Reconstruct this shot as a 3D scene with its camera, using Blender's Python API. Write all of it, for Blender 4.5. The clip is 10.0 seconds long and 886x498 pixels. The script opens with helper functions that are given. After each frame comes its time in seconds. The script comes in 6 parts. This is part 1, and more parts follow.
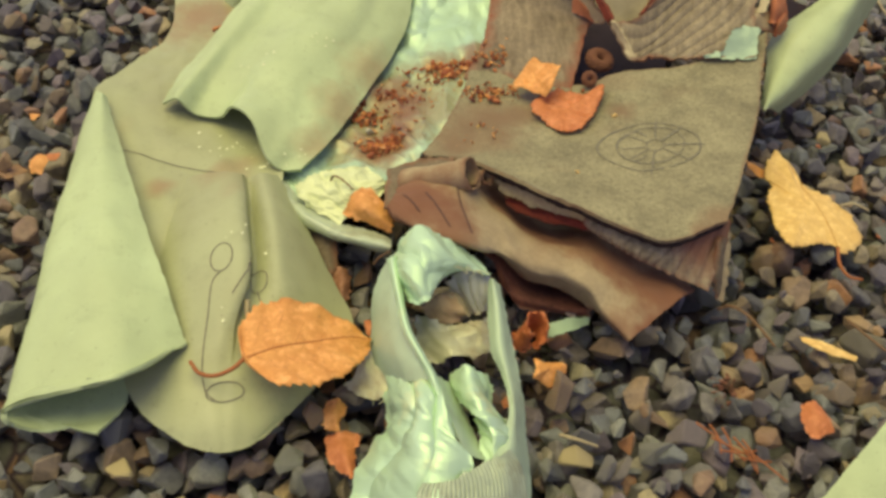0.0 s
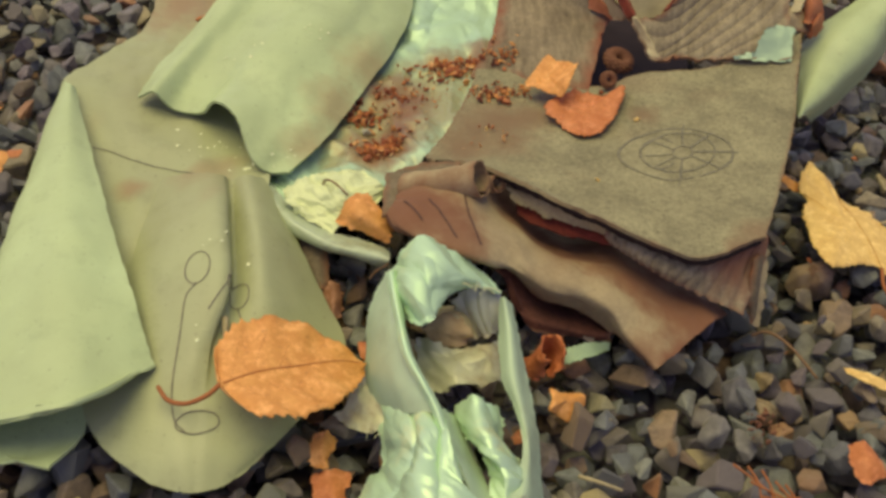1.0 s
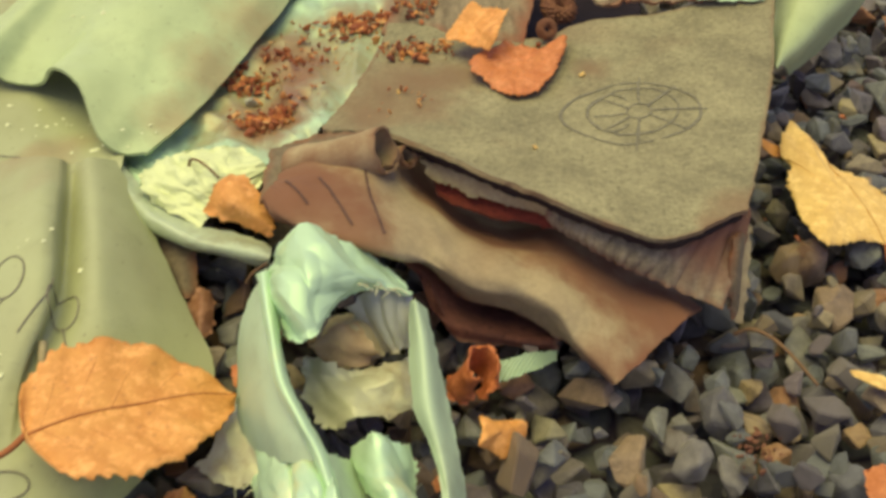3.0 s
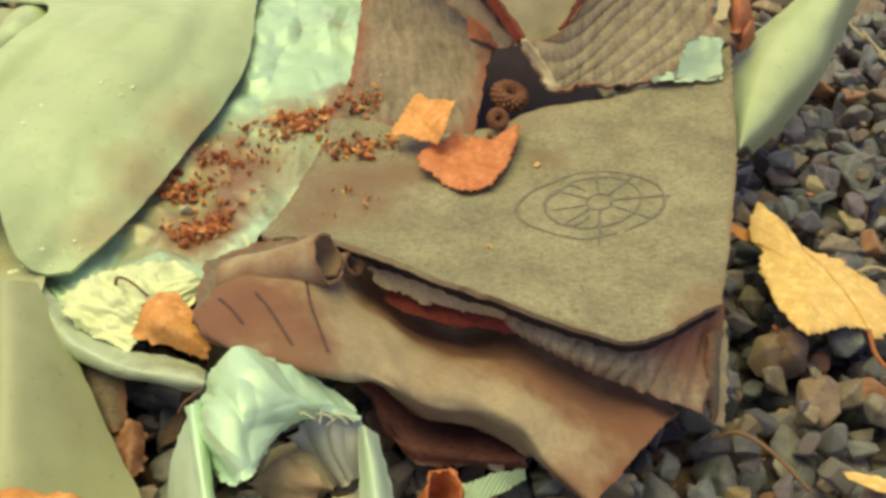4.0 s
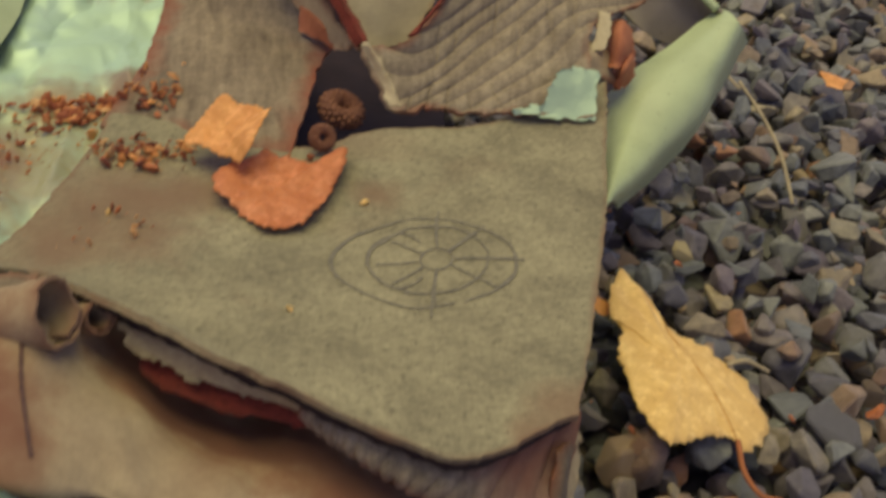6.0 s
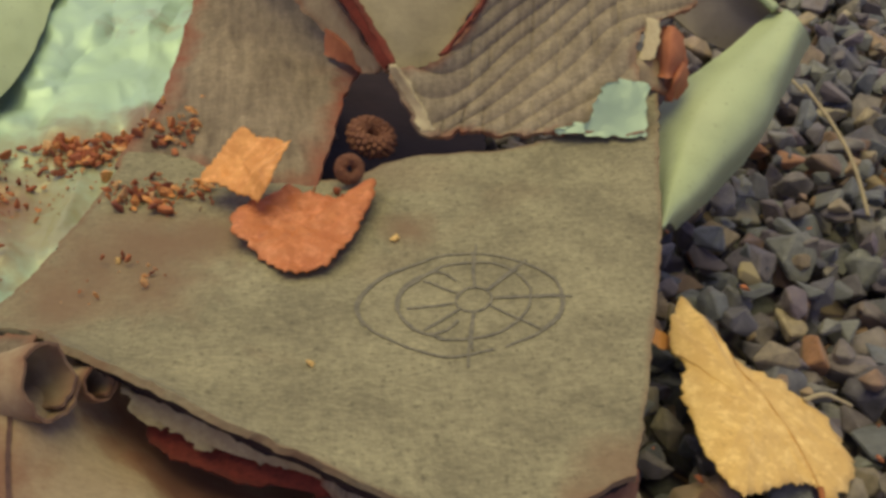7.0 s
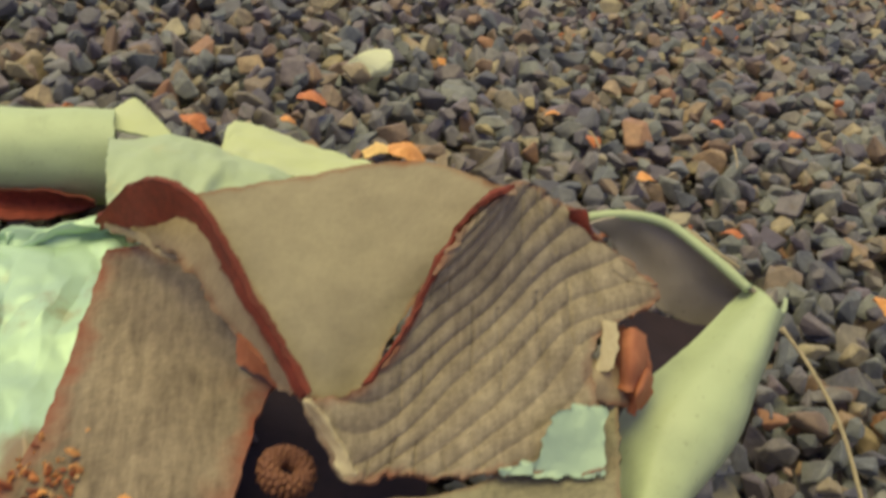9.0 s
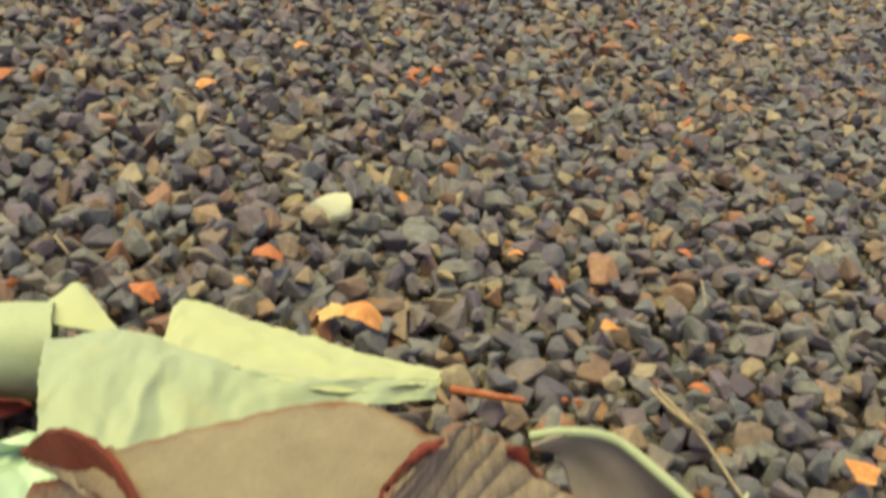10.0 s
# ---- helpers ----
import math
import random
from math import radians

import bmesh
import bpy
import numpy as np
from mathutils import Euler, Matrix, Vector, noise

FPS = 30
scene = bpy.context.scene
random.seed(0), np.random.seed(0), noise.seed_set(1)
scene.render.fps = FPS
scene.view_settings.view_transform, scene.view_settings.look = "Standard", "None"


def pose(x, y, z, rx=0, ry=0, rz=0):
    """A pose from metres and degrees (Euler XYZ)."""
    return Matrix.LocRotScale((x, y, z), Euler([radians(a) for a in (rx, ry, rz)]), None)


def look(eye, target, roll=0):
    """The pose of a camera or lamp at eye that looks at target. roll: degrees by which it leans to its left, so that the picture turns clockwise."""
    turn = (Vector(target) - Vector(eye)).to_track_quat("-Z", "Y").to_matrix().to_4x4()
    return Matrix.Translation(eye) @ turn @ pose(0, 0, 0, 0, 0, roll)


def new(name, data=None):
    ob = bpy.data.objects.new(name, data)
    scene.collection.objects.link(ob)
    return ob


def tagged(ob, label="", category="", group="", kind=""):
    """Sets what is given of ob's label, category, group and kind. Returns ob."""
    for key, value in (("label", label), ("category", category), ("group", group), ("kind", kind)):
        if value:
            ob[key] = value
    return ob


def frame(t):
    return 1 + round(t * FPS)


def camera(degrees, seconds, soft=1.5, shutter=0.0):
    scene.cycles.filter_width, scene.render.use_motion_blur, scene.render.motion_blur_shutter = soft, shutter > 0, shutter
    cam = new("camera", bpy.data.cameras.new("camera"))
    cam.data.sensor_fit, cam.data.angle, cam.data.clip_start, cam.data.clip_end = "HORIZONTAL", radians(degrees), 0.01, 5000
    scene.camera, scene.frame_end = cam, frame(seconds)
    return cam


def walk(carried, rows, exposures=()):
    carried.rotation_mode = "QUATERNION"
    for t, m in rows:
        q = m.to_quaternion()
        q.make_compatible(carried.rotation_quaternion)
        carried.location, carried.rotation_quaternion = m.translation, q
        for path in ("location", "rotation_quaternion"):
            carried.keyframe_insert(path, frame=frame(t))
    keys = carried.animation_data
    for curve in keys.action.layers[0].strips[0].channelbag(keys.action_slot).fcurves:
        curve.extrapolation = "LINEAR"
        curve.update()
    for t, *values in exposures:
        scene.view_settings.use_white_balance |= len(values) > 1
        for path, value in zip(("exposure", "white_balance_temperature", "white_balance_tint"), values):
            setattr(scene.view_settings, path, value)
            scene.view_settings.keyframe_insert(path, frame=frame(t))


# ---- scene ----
cam = camera(46.0, 10.0, soft=3.3, shutter=0.5)
PATH = [
    (0, (0.088, 0.056, 0.432), (0.234, 1.496, -0.948), 7.0),
    (0.5, (0.085, 0.076, 0.411), (0.247, 1.53, -0.952), 7.8),
    (1, (0.085, 0.1, 0.387), (0.25, 1.563, -0.968), 8.4),
    (1.5, (0.089, 0.123, 0.369), (0.277, 1.552, -1.018), 9.1),
    (2, (0.101, 0.133, 0.345), (0.289, 1.56, -1.043), 8.3),
    (2.2, (0.104, 0.144, 0.338), (0.326, 1.569, -1.047), 9.0),
    (3.3, (0.126, 0.188, 0.308), (0.371, 1.681, -1.0), 7.2),
    (3.5, (0.129, 0.194, 0.308), (0.395, 1.715, -0.963), 6.8),
    (4, (0.131, 0.209, 0.299), (0.42, 1.762, -0.927), 6.1),
    (4.5, (0.137, 0.226, 0.279), (0.444, 1.773, -0.95), 6.8),
    (5, (0.141, 0.243, 0.259), (0.537, 1.738, -1.01), 12.5),
    (5.5, (0.143, 0.261, 0.25), (0.611, 1.792, -0.95), 15.4),
    (6, (0.157, 0.293, 0.259), (0.754, 1.798, -0.914), 18.4),
    (6.2, (0.157, 0.304, 0.263), (0.769, 1.836, -0.867), 17.7),
    (7.3, (0.177, 0.329, 0.245), (0.621, 1.875, -0.944), 12.9),
    (7.5, (0.177, 0.339, 0.247), (0.617, 1.889, -0.937), 13.0),
    (8, (0.179, 0.358, 0.244), (0.625, 1.957, -0.871), 12.1),
    (8.5, (0.185, 0.383, 0.267), (0.673, 2.008, -0.792), 13.0),
    (9, (0.199, 0.406, 0.286), (0.7, 2.054, -0.729), 12.6),
    (9.5, (0.211, 0.428, 0.309), (0.729, 2.091, -0.674), 11.8),
    (10, (0.221, 0.448, 0.339), (0.723, 2.143, -0.596), 10.7),
]
EXPOSURES = [(0, 0.68, 7700, 46), (1, 0.46, 7550, 48), (2, 0.45, 7450, 49), (3.5, 0.88, 7800, 40), (4, 0.86, 7750, 41), (4.5, 0.70, 7650, 43), (5.3, 0.69, 7550, 46), (6, 0.28, 7300, 53),
             (7.5, 0.34, 7250, 52), (8.5, 0.53, 7450, 46), (9, 0.60, 7450, 47), (9.5, 0.71, 7500, 48), (10, 0.98, 7750, 46)]
walk(cam, [(t, look(eye, target, roll)) for t, eye, target, roll in PATH], EXPOSURES)

# ---- light ----
world = bpy.data.worlds.new("sky")
scene.world = world
world.use_nodes = True
wn = world.node_tree.nodes
sky = wn.new("ShaderNodeTexSky")
sky.sky_type = "NISHITA"
sky.sun_disc = False
sky.sun_elevation = radians(70)
sky.sun_rotation = radians(-75)
world.node_tree.links.new(sky.outputs[0], wn["Background"].inputs[0])
wn["Background"].inputs[1].default_value = 0.10
sun = new("sun", bpy.data.lights.new("sun", "SUN"))
sun.data.energy = 1.7
sun.data.angle = radians(55)
sun.data.color = (0.77, 1.0, 0.39)
sun.matrix_world = look((-0.40, 0.16, 1.6), (0, 0, 0))


# ---- materials ----
def material(name, rough=0.7, metal=0.0, coat=0.0):
    m = bpy.data.materials.new(name)
    m.use_nodes = True
    b = m.node_tree.nodes["Principled BSDF"]
    b.inputs["Roughness"].default_value = rough
    b.inputs["Metallic"].default_value = metal
    b.inputs["Coat Weight"].default_value = coat
    return m


def node(m, kind, **sets):
    n = m.node_tree.nodes.new(kind)
    for k, v in sets.items():
        n.inputs[k.replace("_", " ")].default_value = v
    return n


def join(m, a, b):
    m.node_tree.links.new(a, b)


def coords(m, stretch=(1, 1, 1)):
    tc = m.node_tree.nodes.new("ShaderNodeTexCoord")
    mp = m.node_tree.nodes.new("ShaderNodeMapping")
    mp.inputs["Scale"].default_value = stretch
    join(m, tc.outputs["Object"], mp.inputs["Vector"])
    return mp.outputs["Vector"]


def noise_at(m, vec, scale, detail=5.0, rough=0.6, distortion=0.0):
    n = node(m, "ShaderNodeTexNoise", Scale=scale, Detail=detail, Roughness=rough, Distortion=distortion)
    join(m, vec, n.inputs["Vector"])
    return n.outputs["Fac"]


def ramp(m, fac, stops):
    r = m.node_tree.nodes.new("ShaderNodeValToRGB")
    els = r.color_ramp.elements
    while len(els) < len(stops):
        els.new(0.5)
    for e, (p, c) in zip(els, stops):
        e.position, e.color = p, (*c, 1)
    join(m, fac, r.inputs["Fac"])
    return r.outputs["Color"]


def mix(m, fac, a, b, how="MIX"):
    x = m.node_tree.nodes.new("ShaderNodeMix")
    x.data_type, x.blend_type = "RGBA", how
    for slot, v in ((0, fac), (6, a), (7, b)):
        if hasattr(v, "links"):
            join(m, v, x.inputs[slot])
        else:
            x.inputs[slot].default_value = v if slot == 0 else (*v, 1)
    return x.outputs[2]


def bump(m, height, strength=0.3, dist=0.001, after=None):
    b = node(m, "ShaderNodeBump", Strength=strength, Distance=dist)
    join(m, height, b.inputs["Height"])
    if after:
        join(m, after, b.inputs["Normal"])
    return b.outputs["Normal"]


def finish(m, colour, normal=None, rough=None):
    b = m.node_tree.nodes["Principled BSDF"]
    join(m, colour, b.inputs["Base Color"])
    if normal:
        join(m, normal, b.inputs["Normal"])
    if rough:
        join(m, rough, b.inputs["Roughness"])
    return m


def value_ramp(m, fac, a, b):
    r = node(m, "ShaderNodeMapRange", To_Min=a, To_Max=b)
    r.inputs["From Min"].default_value, r.inputs["From Max"].default_value = 0.3, 0.7
    join(m, fac, r.inputs["Value"])
    return r.outputs["Result"]


def rim_of(m, reach):
    """1 at a sheet's worn border, 0 further in than reach (metres), with an uneven front."""
    at = m.node_tree.nodes.new("ShaderNodeAttribute")
    at.attribute_name = "rim"
    n = noise_at(m, coords(m), 60, 3)
    add = node(m, "ShaderNodeMath")
    add.operation = "MULTIPLY_ADD"
    join(m, n, add.inputs[0])
    add.inputs[1].default_value = reach * 1.6
    join(m, at.outputs["Fac"], add.inputs[2])
    r = node(m, "ShaderNodeMapRange", To_Min=1.0, To_Max=0.0)
    r.inputs["From Min"].default_value, r.inputs["From Max"].default_value = reach * 0.7, reach * 1.5
    join(m, add.outputs[0], r.inputs["Value"])
    patchy = value_ramp(m, noise_at(m, coords(m), 38, 4, 0.6), 0.25, 1.25)
    both = node(m, "ShaderNodeMath")
    both.operation, both.use_clamp = "MULTIPLY", True
    join(m, r.outputs["Result"], both.inputs[0])
    join(m, patchy, both.inputs[1])
    return both.outputs[0]


def stained(m, c, stain, spots):
    """Blotches of a stain: (centre, radius), with a ragged outline."""
    for centre, radius in spots:
        d = node(m, "ShaderNodeVectorMath")
        d.operation = "DISTANCE"
        join(m, coords(m), d.inputs[0])
        d.inputs[1].default_value = centre
        add = node(m, "ShaderNodeMath")
        add.operation = "MULTIPLY_ADD"
        join(m, noise_at(m, coords(m), 55, 5, 0.65), add.inputs[0])
        add.inputs[1].default_value = radius * 1.4
        join(m, d.outputs["Value"], add.inputs[2])
        r = node(m, "ShaderNodeMapRange", To_Min=0.75, To_Max=0.0)
        r.inputs["From Min"].default_value, r.inputs["From Max"].default_value = radius * 0.95, radius * 1.75
        join(m, add.outputs[0], r.inputs["Value"])
        c = mix(m, r.outputs["Result"], c, stain)
    return c


def vinyl(name, light, dark, stain, stain_amount=0.62, spots=()):
    m = material(name, 0.55)
    v = coords(m)
    c = ramp(m, noise_at(m, v, 14, 4), [(0.3, dark), (0.7, light)])
    c = mix(m, ramp(m, noise_at(m, v, 9, 3, 0.5, 0.4), [(stain_amount, (0, 0, 0)), (stain_amount + 0.14, (0.8, 0.8, 0.8))]), c, stain)
    c = stained(m, c, stain, spots)
    c = mix(m, ramp(m, noise_at(m, v, 420, 2), [(0.66, (0, 0, 0)), (0.76, (0.45, 0.45, 0.45))]), c, (0.12, 0.10, 0.06))
    c = mix(m, ramp(m, noise_at(m, v, 48, 6, 0.7), [(0.54, (0, 0, 0)), (0.72, (0.35, 0.35, 0.35))]), c, tuple(0.62 * k for k in dark))
    c = mix(m, ramp(m, noise_at(m, coords(m, (1, 3.5, 1)), 130, 4, 0.7), [(0.62, (0, 0, 0)), (0.72, (0.3, 0.3, 0.3))]), c, tuple(min(1.0, 1.2 * k) for k in light))
    n = bump(m, noise_at(m, v, 900, 3), 0.12, 0.0006, bump(m, noise_at(m, v, 70, 3), 0.25, 0.002))
    return finish(m, c, n, value_ramp(m, noise_at(m, v, 30), 0.42, 0.62))


def board(name, light, dark, rust, reach=0.006, weave=0.4, spots=(), streak=0.0, speck=0.55, grain=1.0):
    m = material(name, 0.9)
    v = coords(m)
    c = ramp(m, noise_at(m, v, 45, 6, 0.7), [(0.32, dark), (0.66, light)])
    fibre = noise_at(m, coords(m, (1, 2.4, 1)), 330, 5, 0.75)
    fibre_across = noise_at(m, coords(m, (2.6, 1, 1)), 300, 5, 0.75)
    c = mix(m, 0.5 * grain, c, ramp(m, fibre, [(0.34, (0.3, 0.29, 0.29)), (0.62, (1.08, 1.08, 1.08))]), "MULTIPLY")
    c = mix(m, 0.4 * grain, c, ramp(m, fibre_across, [(0.3, (0.4, 0.4, 0.4)), (0.7, (1.1, 1.1, 1.1))]), "MULTIPLY")
    c = mix(m, ramp(m, noise_at(m, v, 11, 3, 0.5, 0.6), [(0.60, (0, 0, 0)), (0.72, (0.45, 0.45, 0.45))]), c, rust)
    if streak:
        c = mix(m, streak, c, ramp(m, noise_at(m, coords(m, (7, 1.3, 1)), 38, 5, 0.7), [(0.35, (0.45, 0.42, 0.42)), (0.65, (1.25, 1.25, 1.25))]), "MULTIPLY")
    c = mix(m, ramp(m, noise_at(m, v, 520, 2, 0.5), [(0.60, (0, 0, 0)), (0.72, (speck, speck, speck))]), c, tuple(0.35 * k for k in dark))
    c = stained(m, c, rust, spots)
    c = mix(m, rim_of(m, reach), c, rust)
    n = bump(m, fibre, weave, 0.0006, bump(m, noise_at(m, v, 60, 4), 0.35, 0.002))
    return finish(m, c, n)


def metal_foil(name, tint, grime_or_glint, rough=0.3, metal=0.75, crease=0.6, patch_from=0.58, spots=(), smears=()):
    m = material(name, rough, metal)
    v = coords(m)
    vo = node(m, "ShaderNodeTexVoronoi", Scale=95.0)
    vo.feature = "DISTANCE_TO_EDGE"
    warp = mix(m, 0.03, v, (0, 0, 0))
    join(m, warp, vo.inputs["Vector"])
    c = mix(m, ramp(m, noise_at(m, v, 26, 5, 0.7), [(patch_from, (0, 0, 0)), (patch_from + 0.16, (0.9, 0.9, 0.9))]), tint, grime_or_glint)
    c = stained(m, c, grime_or_glint, spots)
    c = stained(m, c, (0.27, 0.10, 0.05), smears)
    n = bump(m, noise_at(m, v, 130, 3, 0.6, 0.8), crease, 0.0016, bump(m, vo.outputs["Distance"], crease * 0.5, 0.002))
    return finish(m, c, n, value_ramp(m, noise_at(m, v, 40), rough * 0.8, rough * 1.6))


def leafy(name, a, b, vein):
    m = material(name, 0.6)
    v = coords(m)
    c = ramp(m, noise_at(m, v, 70, 5, 0.7), [(0.3, b), (0.65, a)])
    pale = tuple(min(1.0, 1.25 * k + 0.05) for k in a)
    c = mix(m, ramp(m, noise_at(m, v, 190, 5, 0.75), [(0.48, (0, 0, 0)), (0.66, (0.8, 0.8, 0.8))]), c, pale)
    c = mix(m, ramp(m, noise_at(m, v, 330, 4), [(0.60, (0, 0, 0)), (0.75, (0.6, 0.6, 0.6))]), c, vein)
    vo = node(m, "ShaderNodeTexVoronoi", Scale=380.0)
    vo.feature = "DISTANCE_TO_EDGE"
    join(m, v, vo.inputs["Vector"])
    n = bump(m, vo.outputs["Distance"], 0.35, 0.0008, bump(m, noise_at(m, v, 120, 3), 0.3, 0.0015))
    return finish(m, c, n)


def plain(name, a, b, scale=60.0, rough=0.8):
    m = material(name, rough)
    v = coords(m)
    c = ramp(m, noise_at(m, v, scale, 5, 0.7), [(0.3, a), (0.7, b)])
    return finish(m, c, bump(m, noise_at(m, v, scale * 4, 4), 0.4, 0.001))


def rock(name, single):
    m = material(name, 0.75)
    m.node_tree.nodes["Principled BSDF"].inputs["Sheen Weight"].default_value = 0.22
    m.node_tree.nodes["Principled BSDF"].inputs["Sheen Tint"].default_value = (0.85, 0.82, 0.7, 1)
    v = coords(m)
    if single:
        pick = m.node_tree.nodes.new("ShaderNodeObjectInfo").outputs["Random"]
    else:
        pick = m.node_tree.nodes.new("ShaderNodeNewGeometry").outputs["Random Per Island"]
    c = ramp(m, pick, [(0.0, (0.088, 0.068, 0.080)), (0.2, (0.122, 0.138, 0.134)), (0.42, (0.195, 0.205, 0.158)), (0.6, (0.162, 0.126, 0.130)),
                       (0.74, (0.225, 0.205, 0.13)), (0.84, (0.23, 0.135, 0.08)), (0.93, (0.35, 0.30, 0.16)), (1.0, (0.34, 0.14, 0.06))])
    c = mix(m, 0.7, c, ramp(m, noise_at(m, v, 150, 6, 0.75), [(0.25, (0.25, 0.22, 0.28)), (0.75, (1.64, 1.58, 1.58))]), "MULTIPLY")
    c = mix(m, ramp(m, noise_at(m, v, 60, 4), [(0.62, (0, 0, 0)), (0.74, (0.5, 0.5, 0.5))]), c, (0.14, 0.08, 0.045))
    n = bump(m, noise_at(m, v, 500, 5, 0.7), 0.4, 0.001, bump(m, noise_at(m, v, 160, 3), 0.5, 0.002))
    return finish(m, c, n, value_ramp(m, noise_at(m, v, 90), 0.42, 0.72))


PALE = vinyl("pale_vinyl", (0.465, 0.58, 0.30), (0.38, 0.46, 0.235), (0.38, 0.29, 0.14), 0.66, [((0.0876, 0.6342, 0.0420), 0.030), ((0.0696, 0.5908, 0.0360), 0.026), ((0.0544, 0.5562, 0.0350), 0.018)])
PALE_TAN = vinyl("tan_vinyl", (0.395, 0.43, 0.222), (0.33, 0.335, 0.175), (0.32, 0.19, 0.09), 0.60, [((-0.0438, 0.6930, 0.0250), 0.034), ((-0.0328, 0.5194, 0.0240), 0.011), ((-0.0311, 0.7133, 0.0250), 0.03)])
PALE_UNDER = vinyl("vinyl_backing", (0.35, 0.29, 0.205), (0.27, 0.22, 0.16), (0.22, 0.14, 0.085), 0.6)
BOARD = board("grey_brown_board", (0.40, 0.355, 0.20), (0.23, 0.20, 0.115), (0.215, 0.125, 0.068), 0.003, 0.5, [((0.1544, 0.5798, 0.0420), 0.040), ((0.1415, 0.5614, 0.0420), 0.024), ((0.1764, 0.5942, 0.0440), 0.024), ((0.2438, 0.5902, 0.0500), 0.012), ((0.2838, 0.4810, 0.0590), 0.015), ((0.2700, 0.4720, 0.0570), 0.007)])
BOARD_DARK = board("brown_board", (0.27, 0.20, 0.12), (0.17, 0.125, 0.075), (0.24, 0.09, 0.04), 0.006)
# Near-black colour standing in for deep shade in gaps and folds.
DARK_SHADE = plain("near_black_shade", (0.012, 0.004, 0.007), (0.026, 0.010, 0.012), 80, 0.9)
TAPE = metal_foil("silver_tape", (0.32, 0.46, 0.31), (0.24, 0.26, 0.18), 0.45, 0.15, 0.3, 0.55)
MINT = metal_foil("mint_laminate", (0.40, 0.50, 0.285), (0.50, 0.50, 0.24), 0.5, 0.05, 0.3, 0.52)
PAPER = plain("dirty_cream_paper", (0.62, 0.53, 0.30), (0.46, 0.35, 0.19), 130)
FILM = metal_foil("dirty_cream_film", (0.58, 0.57, 0.36), (0.38, 0.28, 0.15), 0.4, 0.1, 0.4, 0.5)
ORANGE_PAPER = plain("orange_torn_paper", (0.50, 0.17, 0.07), (0.36, 0.10, 0.04), 160)
BOARD_STRIP = board("streaked_brown_board", (0.345, 0.265, 0.163), (0.215, 0.16, 0.10), (0.27, 0.065, 0.03), 0.012, 0.4, (), 0.6, 0.3, 0.7)
BOARD_FACE = board("ribbed_face_board", (0.43, 0.345, 0.215), (0.28, 0.215, 0.135), (0.25, 0.075, 0.036), 0.006, 0.4, (), 0.5, 0.3, 0.8)
BOARD_FLAP = board("weathered_brown_board", (0.46, 0.35, 0.20), (0.36, 0.26, 0.145), (0.215, 0.085, 0.043), 0.007, 0.2,
                   [((0.1054, 0.4810, 0.0560), 0.030), ((0.1130, 0.4841, 0.0580), 0.030), ((0.1213, 0.4724, 0.0590), 0.030), ((0.1079, 0.4929, 0.0540), 0.027), ((0.1257, 0.4921, 0.0560), 0.023), ((0.1301, 0.4612, 0.0600), 0.023), ((0.1783, 0.5042, 0.0240), 0.030), ((0.1913, 0.4950, 0.0270), 0.030), ((0.2047, 0.4919, 0.0290), 0.030), ((0.2166, 0.4863, 0.0310), 0.030), ((0.2285, 0.4785, 0.0290), 0.032), ((0.2413, 0.4705, 0.0260), 0.034), ((0.2519, 0.4630, 0.0240), 0.034), ((0.2554, 0.4520, 0.0220), 0.027), ((0.2640, 0.4599, 0.0200), 0.027), ((0.2270, 0.4284, 0.0220), 0.015), ((0.1688, 0.5205, 0.0300), 0.027), ((0.1723, 0.5111, 0.0300), 0.023)], 0.0, 0.15, 0.45)
BOARD_TAN = board("tan_board", (0.37, 0.31, 0.18), (0.30, 0.245, 0.145), (0.30, 0.12, 0.05), 0.004, 0.12, (), 0.0, 0.10, 0.3)
RUST = board("rust_brown_paper", (0.40, 0.062, 0.028), (0.24, 0.038, 0.018), (0.14, 0.03, 0.015), 0.003)
LINING = plain("dirty_tan_lining", (0.62, 0.42, 0.22), (0.46, 0.28, 0.14), 140)
# Rust board with the shade of the cavity under the flap mixed into its colour.
SHADED_RUST = board("shaded_rust_board", (0.24, 0.078, 0.042), (0.14, 0.042, 0.026), (0.34, 0.18, 0.10), 0.003)
BOARD_RIB = board("ribbed_brown_board", (0.44, 0.345, 0.215), (0.29, 0.225, 0.14), (0.24, 0.085, 0.045), 0.005, 0.4, [((0.2835, 0.4800, 0.0540), 0.030), ((0.2720, 0.4740, 0.0500), 0.022)], 0.6, 0.3, 0.8)
TORN_EDGE = plain("torn_paper_edge", (0.47, 0.38, 0.21), (0.31, 0.22, 0.12), 300)
FOIL = metal_foil("crumpled_foil", (0.42, 0.63, 0.41), (0.36, 0.31, 0.15), 0.38, 0.22, 0.12, 0.57, [((0.1334, 0.6550, 0.0330), 0.034), ((0.0938, 0.5673, 0.0280), 0.034), ((0.0857, 0.5986, 0.0270), 0.034), ((0.1144, 0.6305, 0.0310), 0.04), ((0.1018, 0.6054, 0.0300), 0.046), ((0.1271, 0.6040, 0.0330), 0.040), ((0.0883, 0.5741, 0.0280), 0.03)],
                  [((0.0979, 0.6237, 0.0300), 0.022), ((0.1147, 0.6191, 0.0300), 0.017), ((0.1023, 0.5786, 0.0300), 0.022), ((0.0886, 0.5659, 0.0300), 0.020), ((0.0991, 0.5630, 0.0300), 0.020), ((0.1359, 0.6610, 0.0300), 0.020), ((0.1559, 0.6738, 0.0300), 0.017), ((0.1093, 0.6000, 0.0300), 0.016)])
